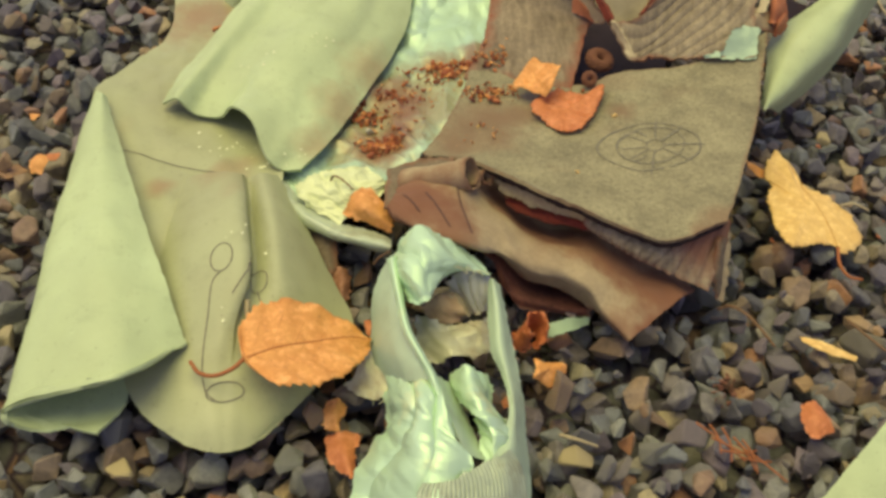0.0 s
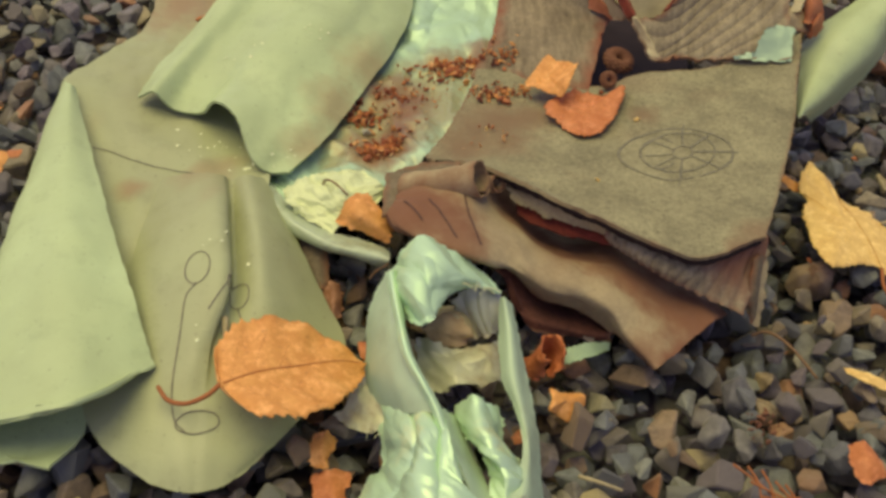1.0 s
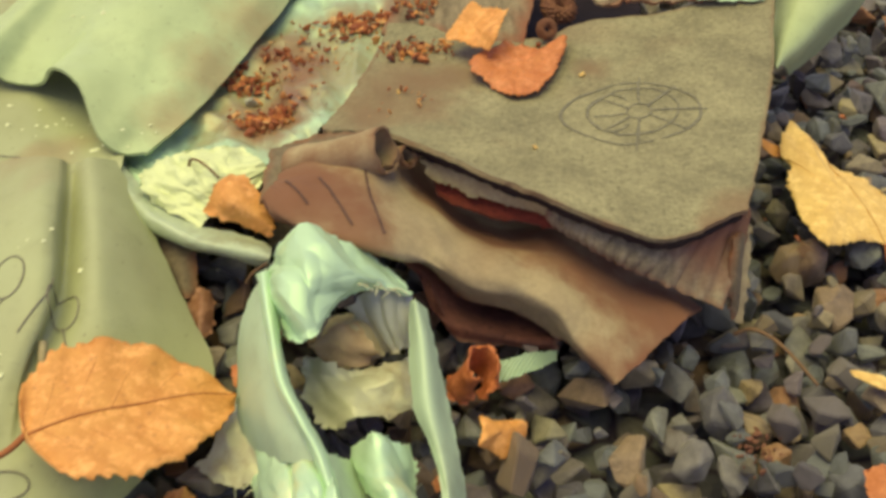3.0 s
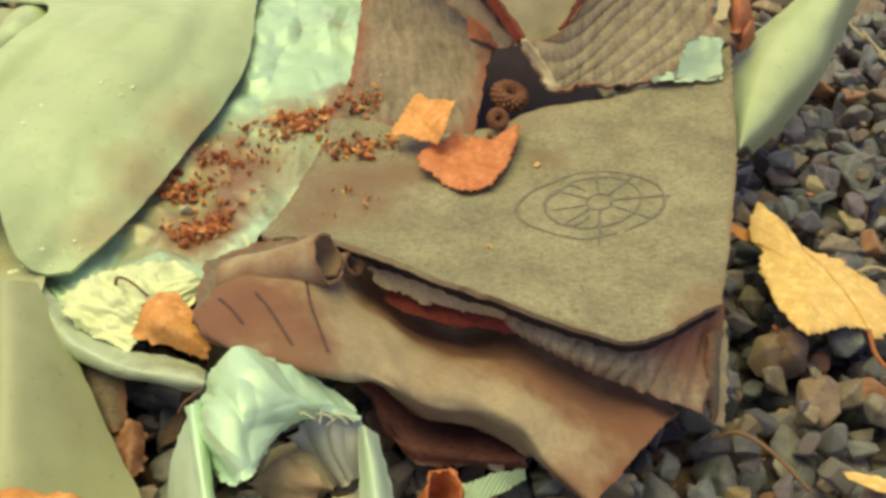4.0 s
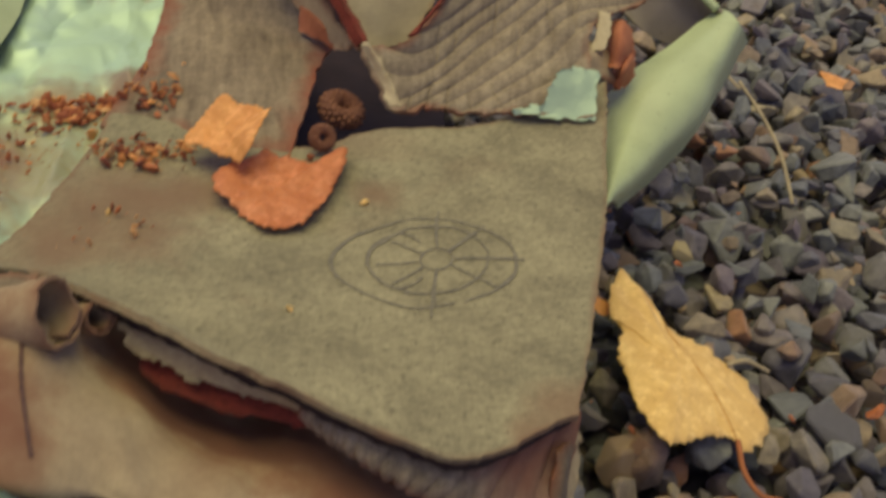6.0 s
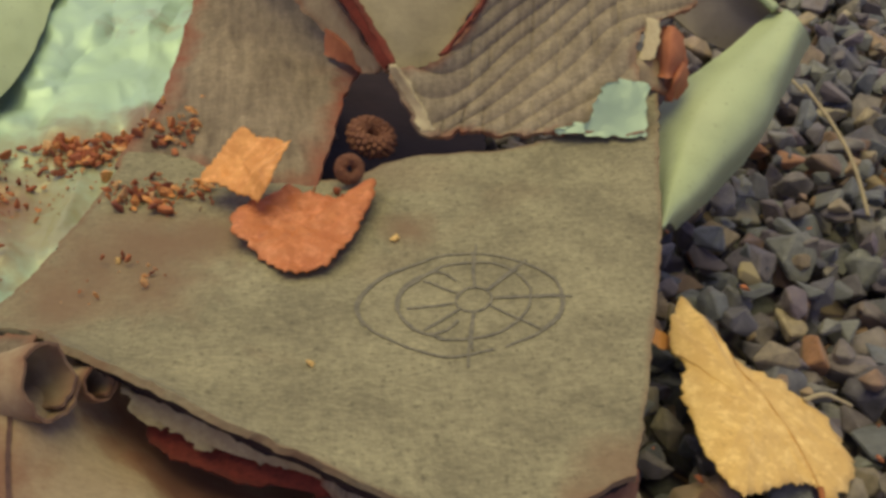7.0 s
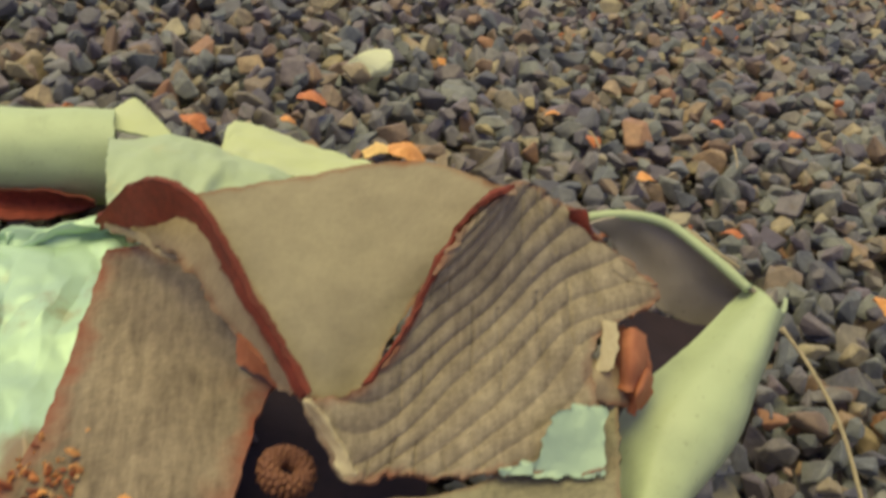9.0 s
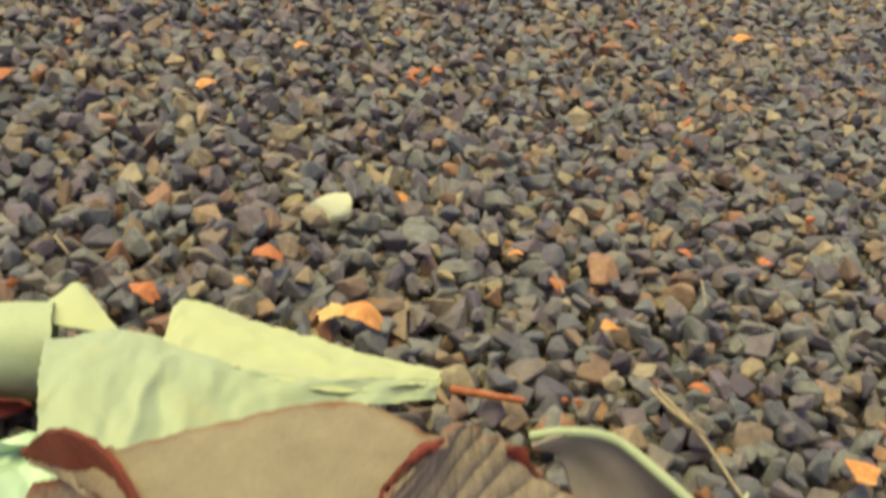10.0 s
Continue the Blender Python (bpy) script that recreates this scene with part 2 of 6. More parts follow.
# Bag foil: the pale yellow patches are highlights painted into the colour.
FOIL_CLEAN = metal_foil("bright_foil", (0.49, 0.72, 0.46), (0.78, 0.80, 0.42), 0.40, 0.36, 0.16, 0.57)
SATIN = metal_foil("satin_plastic", (0.41, 0.55, 0.36), (0.34, 0.43, 0.28), 0.45, 0.1, 0.06, 0.50)
FLAKY = metal_foil("flaking_white_foil", (0.64, 0.70, 0.37), (0.38, 0.48, 0.30), 0.45, 0.1, 0.8, 0.52)
CREAM = metal_foil("cream_laminate", (0.53, 0.59, 0.28), (0.46, 0.52, 0.26), 0.5, 0.1, 0.25, 0.66)
PLASTIC = metal_foil("dull_plastic_film", (0.43, 0.51, 0.34), (0.26, 0.25, 0.16), 0.4, 0.15, 0.5, 0.5)
GREY_FOIL = metal_foil("dull_grey_foil", (0.50, 0.50, 0.37), (0.34, 0.26, 0.17), 0.45, 0.2, 0.4, 0.5)
LEAF_ORANGE = leafy("orange_leaf", (0.75, 0.32, 0.08), (0.62, 0.22, 0.045), (0.40, 0.13, 0.04))
LEAF_YELLOW = leafy("yellow_leaf", (0.80, 0.50, 0.16), (0.68, 0.39, 0.11), (0.45, 0.22, 0.06))
LEAF_RED = leafy("red_brown_leaf", (0.60, 0.185, 0.05), (0.45, 0.115, 0.03), (0.2, 0.05, 0.02))
LEAF_RUST = leafy("rust_orange_leaf", (0.62, 0.17, 0.05), (0.48, 0.11, 0.03), (0.3, 0.07, 0.02))
LEAF_BROWN = leafy("brown_leaf", (0.30, 0.12, 0.05), (0.20, 0.08, 0.035), (0.1, 0.04, 0.02))
VEIN = plain("leaf_vein", (0.42, 0.13, 0.04), (0.34, 0.10, 0.03), 200)
VEIN_MID = plain("orange_leaf_vein", (0.56, 0.20, 0.055), (0.47, 0.16, 0.045), 200)
VEIN_PALE = plain("pale_leaf_vein", (0.62, 0.34, 0.10), (0.52, 0.27, 0.08), 200)
STRAW = plain("dry_straw", (0.45, 0.36, 0.20), (0.32, 0.25, 0.14), 200)
TWIG = plain("brown_twig", (0.24, 0.12, 0.05), (0.15, 0.08, 0.04), 200)
def crumbly():
    m = material("rotted_wood_crumb", 0.85)
    pick = m.node_tree.nodes.new("ShaderNodeNewGeometry").outputs["Random Per Island"]
    c = ramp(m, pick, [(0.0, (0.20, 0.05, 0.025)), (0.35, (0.42, 0.11, 0.04)), (0.7, (0.60, 0.20, 0.065)), (0.92, (0.74, 0.33, 0.10)), (1.0, (0.76, 0.46, 0.2))])
    v = coords(m)
    c = mix(m, 0.6, c, ramp(m, noise_at(m, v, 400, 4), [(0.3, (0.45, 0.45, 0.45)), (0.7, (1.25, 1.25, 1.25))]), "MULTIPLY")
    return finish(m, c, bump(m, noise_at(m, v, 700, 3), 0.4, 0.0008))


CRUMB = crumbly()
CUP = plain("seed_cup_brown", (0.17, 0.06, 0.03), (0.28, 0.11, 0.05), 300)
PENCIL = plain("pencil_line", (0.11, 0.10, 0.075), (0.25, 0.22, 0.14), 420, 0.7)
CREASE = plain("dark_crease", (0.06, 0.025, 0.02), (0.13, 0.06, 0.04), 300)
def far_gravel():
    m = material("gravel_bed", 0.9)
    v = coords(m)
    vo = node(m, "ShaderNodeTexVoronoi", Scale=62.0)
    join(m, v, vo.inputs["Vector"])
    edge = node(m, "ShaderNodeTexVoronoi", Scale=62.0)
    edge.feature = "DISTANCE_TO_EDGE"
    join(m, v, edge.inputs["Vector"])
    sep = m.node_tree.nodes.new("ShaderNodeSeparateColor")
    join(m, vo.outputs["Color"], sep.inputs["Color"])
    c = ramp(m, sep.outputs["Red"], [(0.0, (0.066, 0.060, 0.060)), (0.4, (0.13, 0.132, 0.10)), (0.75, (0.165, 0.138, 0.092)), (1.0, (0.215, 0.115, 0.056))])
    # Shade between the patterned stones, painted as a dark purple gap colour.
    c = mix(m, ramp(m, edge.outputs["Distance"], [(0.02, (1, 1, 1)), (0.14, (0, 0, 0))]), c, (0.030, 0.016, 0.022))
    c = mix(m, 0.5, c, ramp(m, noise_at(m, v, 300, 4), [(0.3, (0.5, 0.5, 0.5)), (0.7, (1.3, 1.3, 1.3))]), "MULTIPLY")
    return finish(m, c, bump(m, edge.outputs["Distance"], 0.9, 0.01))


SOIL = far_gravel()
ROCK, ROCK_ONE = rock("gravel_stone", False), rock("gravel_stone_single", True)
PALE_ROCK = plain("pale_quartz", (0.66, 0.69, 0.40), (0.78, 0.80, 0.50), 120, 0.6)
TAN_ROCK = plain("tan_stone", (0.36, 0.28, 0.13), (0.48, 0.38, 0.18), 150, 0.75)


# ---- building helpers ----
def thing(name, label, category, group=""):
    return tagged(new(name), label, category, group)


def mesh_object(name, me, mat, parent=None, label=""):
    me.materials.append(mat)
    ob = new(name, me)
    ob.parent = parent
    if label:
        ob["label"] = label
    return ob


def spline(pts, n):
    """n points along a smooth curve through pts."""
    p = np.array(pts, float)
    p = np.vstack([2 * p[0] - p[1], p, 2 * p[-1] - p[-2]])
    t = np.linspace(0, len(p) - 3 - 1e-9, n)
    i = t.astype(int)
    f = (t - i)[:, None]
    a, b, c, d = p[i], p[i + 1], p[i + 2], p[i + 3]
    return 0.5 * (2 * b + (c - a) * f + (2 * a - 5 * b + 4 * c - d) * f**2 + (3 * b - a - 3 * c + d) * f**3)


def surface(ribs, nu, nv):
    """A grid of nu x nv points on the smooth surface through the ribs."""
    rows = np.array([spline(r, nv) for r in ribs])
    return np.stack([spline(rows[:, k], nu) for k in range(nv)], 1)


def normals_of(g):
    n = np.cross(np.gradient(g, axis=0), np.gradient(g, axis=1))
    return n / np.maximum(np.linalg.norm(n, axis=2, keepdims=True), 1e-9)


def rough_field(g, scale, seed):
    return np.array([[noise.noise(Vector((p[0] * scale + seed * 7.3, p[1] * scale, p[2] * scale))) for p in row] for row in g])


def facets(g, per_metre, seed):
    """Heights of flat, sharply creased facets over a grid, as in crushed foil."""
    nu, nv = g.shape[:2]
    k = max(2, round(np.linalg.norm(np.diff(g[:, nv // 2], axis=0), axis=1).sum() * per_metre))
    l = max(2, round(np.linalg.norm(np.diff(g[nu // 2], axis=0), axis=1).sum() * per_metre))
    h = np.random.default_rng(seed).uniform(-1, 1, (k + 4, l + 4))
    u = np.linspace(0.6, k + 0.4, nu)[:, None] + 0.55 * rough_field(g, per_metre * 0.7, seed + 20)
    v = np.linspace(0.6, l + 0.4, nv)[None, :] + 0.55 * rough_field(g, per_metre * 0.7, seed + 21)
    u, v = np.clip(u, 0, k + 2.9), np.clip(v, 0, l + 2.9)
    i, j = u.astype(int), v.astype(int)
    fu, fv = u - i, v - j
    a, b, c, d = h[i, j], h[i + 1, j], h[i + 1, j + 1], h[i, j + 1]
    return np.where(fu > fv, a + (b - a) * fu + (c - b) * fv, a + (d - a) * fv + (c - d) * fu)


def sheet_mesh(name, ribs, nu=40, nv=40, thick=0.0015, wrinkle=0.0012, ragged=0.0012, seed=1, crumple=0.0, pleat=None, cracks=None, fold=75):
    """A sheet of real thickness through the ribs: wrinkled, ragged at its border."""
    g = surface(ribs, nu, nv)
    n = normals_of(g)
    if n[..., 2].mean() < 0:
        n = -n
    g = g + n * (wrinkle * rough_field(g, 38, seed) + 0.4 * wrinkle * rough_field(g, 110, seed + 3))[..., None]
    if crumple:
        g = g + n * (crumple * (facets(g, fold, seed) + 0.4 * facets(g, 2.3 * fold, seed + 1)))[..., None]
    if pleat:
        along, across, depth = pleat
        k = np.linspace(0, 1, nv)[None, :] * across + np.linspace(0, 1, nu)[:, None] * along
        g = g + n * (depth * np.abs(np.sin(np.pi * (k + 0.5 * rough_field(g, 25, seed + 8)))) ** 0.6)[..., None]
    if cracks:
        along, across, depth = cracks
        k = np.linspace(0, 1, nv)[None, :] * across + np.linspace(0, 1, nu)[:, None] * along
        k = k + 0.9 * rough_field(g, 30, seed + 9)
        cut = np.clip(1 - np.abs(np.sin(np.pi * k)) / 0.3, 0, 1) * (rough_field(g, 45, seed + 10) > -0.05)
        g = g - n * (depth * cut)[..., None]
    # ragged border, in the plane of the sheet
    jag = np.stack([rough_field(g, 230, seed + s) + 0.6 * rough_field(g, 620, seed + s) for s in (11, 12)], -1) * ragged
    border = np.zeros(g.shape[:2])
    border[0], border[-1], border[:, 0], border[:, -1] = 1, 1, 1, 1
    g[..., :2] += jag * border[..., None]
    # distance to the border
    du = np.linalg.norm(np.diff(g, axis=0), axis=2)
    dv = np.linalg.norm(np.diff(g, axis=1), axis=2)
    cu = np.vstack([np.zeros((1, nv)), np.cumsum(du, 0)])
    cv = np.hstack([np.zeros((nu, 1)), np.cumsum(dv, 1)])
    rim = np.minimum(np.minimum(cu, cu[-1:] - cu), np.minimum(cv, cv[:, -1:] - cv))
    low = g - n * thick
    verts = np.concatenate([g.reshape(-1, 3), low.reshape(-1, 3)])
    k = nu * nv
    idx = np.arange(k).reshape(nu, nv)
    a, b, c, d = idx[:-1, :-1].ravel(), idx[1:, :-1].ravel(), idx[1:, 1:].ravel(), idx[:-1, 1:].ravel()
    top = np.stack([a, b, c, d], 1)
    loop = np.concatenate([idx[0, :-1], idx[:-1, -1], idx[-1, :0:-1], idx[:0:-1, 0]])
    nxt = np.roll(loop, -1)
    side = np.stack([loop, nxt, nxt + k, loop + k], 1)
    faces = np.concatenate([top, top[:, ::-1] + k, side])
    me = bpy.data.meshes.new(name)
    me.from_pydata(verts.tolist(), [], faces.tolist())
    att = me.attributes.new("rim", "FLOAT", "POINT")
    att.data.foreach_set("value", np.concatenate([rim.ravel(), rim.ravel()]).astype(np.float32))
    me.shade_smooth()
    bm = bmesh.new()
    bm.from_mesh(me)
    bmesh.ops.recalc_face_normals(bm, faces=bm.faces)
    for e in bm.edges:
        if len(e.link_faces) == 2 and e.calc_face_angle(0) > 1.0:
            e.smooth = False
    bm.to_mesh(me)
    bm.free()
    return me


def sheet(name, mat, ribs, parent=None, label="", **how):
    return mesh_object(name, sheet_mesh(name, ribs, **how), mat, parent, label)


def tube_mesh(name, pts, radius, n=24, sides=8, taper=1.0, wobble=0.0, seed=0):
    c = spline(pts, n)
    t = np.gradient(c, axis=0)
    t /= np.linalg.norm(t, axis=1, keepdims=True)
    up = np.array([0.1, 0.2, 1.0])
    s = np.cross(t, up)
    s /= np.linalg.norm(s, axis=1, keepdims=True)
    u = np.cross(s, t)
    ang = np.linspace(0, 2 * np.pi, sides, endpoint=False)
    r = radius * np.linspace(1, taper, n)[:, None]
    if wobble:
        r = r * (1 + wobble * np.array([[noise.noise(Vector((i * 0.35, np.cos(q), np.sin(q) + seed))) for q in ang] for i in range(n)]))
    v = c[:, None] + (np.cos(ang)[None, :, None] * s[:, None] + np.sin(ang)[None, :, None] * u[:, None]) * r[..., None]
    f = [(i * sides + j, i * sides + (j + 1) % sides, (i + 1) * sides + (j + 1) % sides, (i + 1) * sides + j) for i in range(n - 1) for j in range(sides)]
    f += [tuple(range(sides))[::-1], tuple(range((n - 1) * sides, n * sides))]
    me = bpy.data.meshes.new(name)
    me.from_pydata(v.reshape(-1, 3).tolist(), [], f)
    me.shade_smooth()
    return me


def rolled_ribs(a, b, r0, r1, turns=1.6, start=0.0, n=4, squash=1.0):
    """Ribs of a sheet rolled up round the axis from a to b."""
    a, b = np.array(a), np.array(b)
    t = (b - a) / np.linalg.norm(b - a)
    s = np.cross(t, (0, 0, 1.0))
    s /= np.linalg.norm(s)
    u = np.cross(s, t)
    ang = start + np.linspace(0, 2 * np.pi * turns, int(12 * turns) + 1)
    r = np.linspace(r0, r1, len(ang))[:, None]
    ring = np.cos(ang)[:, None] * s * r + np.sin(ang)[:, None] * u * r * squash
    return [a + (b - a) * k + ring for k in np.linspace(0, 1, n)]


def on_top(ob, pts, lift=0.0004):
    """Points dropped from above on to a mesh, or on to several."""
    from mathutils.bvhtree import BVHTree
    verts, faces = [], []
    for o in (ob if isinstance(ob, list) else [ob]):
        faces += [[i + len(verts) for i in p.vertices] for p in o.data.polygons]
        verts += [v.co for v in o.data.vertices]
    tree = BVHTree.FromPolygons(verts, faces)
    out = []
    for p in pts:
        hit = tree.ray_cast(Vector((p[0], p[1], 0.6)), Vector((0, 0, -1)))
        out.append((hit[0] + Vector((0, 0, lift))) if hit[0] else Vector(p))
    return [tuple(q) for q in out]


def drawn_line(ob, strokes, width=0.0007, name="pencil_drawing", label="dark lines drawn on the sheet", mat=None):
    """Thin strokes lying on the sheet ob, in one mesh."""
    bm = bmesh.new()
    for k, s in enumerate(strokes):
        n = max(10, 6 * len(s))
        c = np.array(on_top(ob, spline(s, n)))
        t = np.gradient(c, axis=0)
        side = np.cross(t, (0, 0, 1.0))
        side /= np.maximum(np.linalg.norm(side, axis=1, keepdims=True), 1e-9)
        w = width * (0.7 + 0.5 * np.abs(np.sin(np.arange(n) * 1.3 + k)))[:, None] * 0.5
        left = [bm.verts.new(p) for p in c + side * w]
        right = [bm.verts.new(p) for p in c - side * w]
        for i in range(n - 1):
            bm.faces.new((left[i], right[i], right[i + 1], left[i + 1]))
    me = bpy.data.meshes.new(name)
    bm.to_mesh(me)
    bm.free()
    return mesh_object(name, me, mat or PENCIL, ob, label)


def ellipse(c, a, b, n=16, start=0.0, sweep=1.0):
    c, a, b = (np.array(k) for k in (c, a, b))
    q = start + np.linspace(0, 2 * np.pi * sweep, n)
    return [tuple(c + (a - c) * math.cos(k) + (b - c) * math.sin(k)) for k in q]


# ---- ground and gravel ----
def ground():
    bm = bmesh.new()
    bmesh.ops.create_grid(bm, x_segments=60, y_segments=60, size=1)
    for v in bm.verts:
        x, y = v.co.xy
        v.co.x, v.co.y = 60 * x * abs(x) ** 3 + 2.0 * x, 60 * y * abs(y) ** 3 + 2.0 * y + 0.8
        v.co.z = -0.024 + 0.003 * noise.noise(v.co * 8)
    me = bpy.data.meshes.new("ground")
    bm.to_mesh(me)
    bm.free()
    ob = mesh_object("ground", me, SOIL)
    return tagged(ob, "stone-patterned bed with shaded gaps under loose grey crushed gravel", "ground", kind="structure")


def stone_shape(rng, bevel):
    """A crushed stone about 1 across: the hull of a few points, with worn edges."""
    bm = bmesh.new()
    stretch = np.array([1.0, rng.uniform(0.62, 0.95), rng.uniform(0.45, 0.8)])
    for _ in range(rng.integers(9, 15)):
        p = rng.normal(size=3)
        p = p / np.linalg.norm(p) * stretch * 0.5 * rng.uniform(0.85, 1.1)
        bm.verts.new(p)
    r = bmesh.ops.convex_hull(bm, input=bm.verts)
    bmesh.ops.delete(bm, geom=[g for g in r["geom_interior"] if isinstance(g, bmesh.types.BMVert)], context="VERTS")
    bmesh.ops.dissolve_limit(bm, angle_limit=0.25, verts=bm.verts, edges=bm.edges)
    if bevel:
        bmesh.ops.bevel(bm, geom=bm.edges[:], offset=0.03, segments=1, affect="EDGES", clamp_overlap=True)
    bmesh.ops.triangulate(bm, faces=bm.faces)
    me = bpy.data.meshes.new("stone")
    bm.to_mesh(me)
    bm.free()
    return me


def turned(rng, size):
    q = Euler((rng.normal() * 0.5, rng.normal() * 0.5, rng.uniform(0, 6.28))).to_matrix()
    return np.array(q) * size


rng = np.random.default_rng(7)
GROUND = ground()
SHAPES = [stone_shape(rng, True) for _ in range(26)]
FAR_SHAPES = [stone_shape(rng, False) for _ in range(16)]


def arrays(me):
    v = np.array([p.co[:] for p in me.vertices])
    f = np.array([p.vertices[:] for p in me.polygons])
    return v, f


def stone_spots():
    """Place and size of every stone: two jittered layers and small fill between, one layer further out."""
    spots = []
    for layer, (step, z, lo, hi) in enumerate(((0.0165, -0.015, 0.017, 0.027), (0.0185, -0.004, 0.015, 0.029), (0.024, 0.002, 0.010, 0.023), (0.026, -0.012, 0.008, 0.015))):
        for i in range(int(3.2 / step)):
            for j in range(int(3.0 / step)):
                x = -1.1 + i * step + rng.uniform(-0.45, 0.45) * step + (j % 2) * step / 2
                y = -0.35 + j * step + rng.uniform(-0.45, 0.45) * step
                rim = math.hypot((x - 0.45) / 1.5, (y - 1.1) / 1.45) + 0.08 * noise.noise(Vector((x * 3, y * 3, 0)))
                if rim > 1 or (layer != 1 and math.hypot(x - 0.35, y - 0.95) > 1.05):
                    continue
                if rim > 0.85 and rng.random() < (rim - 0.85) * 5:
                    continue
                spots.append((x, y, z + rng.normal() * 0.0025, rng.uniform(lo, hi) * rng.choice([0.75, 1.0, 1.0, 1.15]) * (1.12 if y > 0.8 else 1.0)))
    return spots


def gravel():
    near, far = [], []
    for s in stone_spots():
        x, y = s[0], s[1]
        open_side = x > 0.28 + 0.12 * (y - 0.4) or y < 0.40 or x < -0.10 - 0.05 * (y - 0.3)
        if s[2] > -0.004 and 0.30 < y < 0.74 and -0.20 < x < 0.50 and open_side and len(near) < 300 and rng.random() < 0.75:
            near.append(s)
        else:
            far.append(s)
    verts, faces, base = [], [], 0
    fine, coarse = [arrays(m) for m in SHAPES], [arrays(m) for m in FAR_SHAPES]
    for x, y, z, size in far:
        v, f = (fine if y < 1.2 and -0.3 < x < 0.8 else coarse)[rng.integers(16)]
        v = v @ turned(rng, size).T + (x, y, z)
        verts.append(v)
        faces.append(f + base)
        base += len(v)
    verts, faces = np.concatenate(verts), np.concatenate(faces)
    me = bpy.data.meshes.new("gravel")
    me.vertices.add(len(verts))
    me.vertices.foreach_set("co", verts.ravel().astype(np.float32))
    me.loops.add(faces.size)
    me.loops.foreach_set("vertex_index", faces.ravel().astype(np.int32))
    me.polygons.add(len(faces))
    me.polygons.foreach_set("loop_start", np.arange(0, faces.size, 3, dtype=np.int32))
    me.update(calc_edges=True)
    me.validate()
    me.shade_flat()
    tagged(mesh_object("gravel", me, ROCK, GROUND, "loose crushed grey and brown gravel"), kind="stuff")
    for m in SHAPES:
        m.materials.append(ROCK_ONE)
    for x, y, z, size in near:
        ob = new("stone", SHAPES[rng.integers(26)])
        ob.parent = GROUND
        ob.matrix_basis = Matrix.Translation((x, y, z)) @ Matrix(turned(rng, size)).to_4x4()


def flecks(ob, places, seed):
    """Small flat chips of chalky dirt stuck to a sheet, in one mesh."""
    r = random.Random(seed)
    spots = [Vector(c) + Vector((r.gauss(0, 0.007), r.gauss(0, 0.007), 0)) for c, count in places for _ in range(count)]
    bm = bmesh.new()
    for p in on_top(ob, spots, 0.0003):
        s = r.uniform(0.0004, 0.0016)
        ring = [bm.verts.new(Vector(p) + Vector((s * r.uniform(0.5, 1.2) * math.cos(a), s * r.uniform(0.5, 1.2) * math.sin(a), 0))) for a in np.linspace(0, 5.4, 7)]
        peak = bm.verts.new(Vector(p) + Vector((0, 0, s * 0.4)))
        for i in range(7):
            bm.faces.new((ring[i], ring[(i + 1) % 7], peak))
    me = bpy.data.meshes.new("flecks")
    bm.to_mesh(me)
    bm.free()
    tagged(mesh_object("flecks", me, PALE_ROCK, ob, "tiny whitish dirt flecks"), kind="stuff")


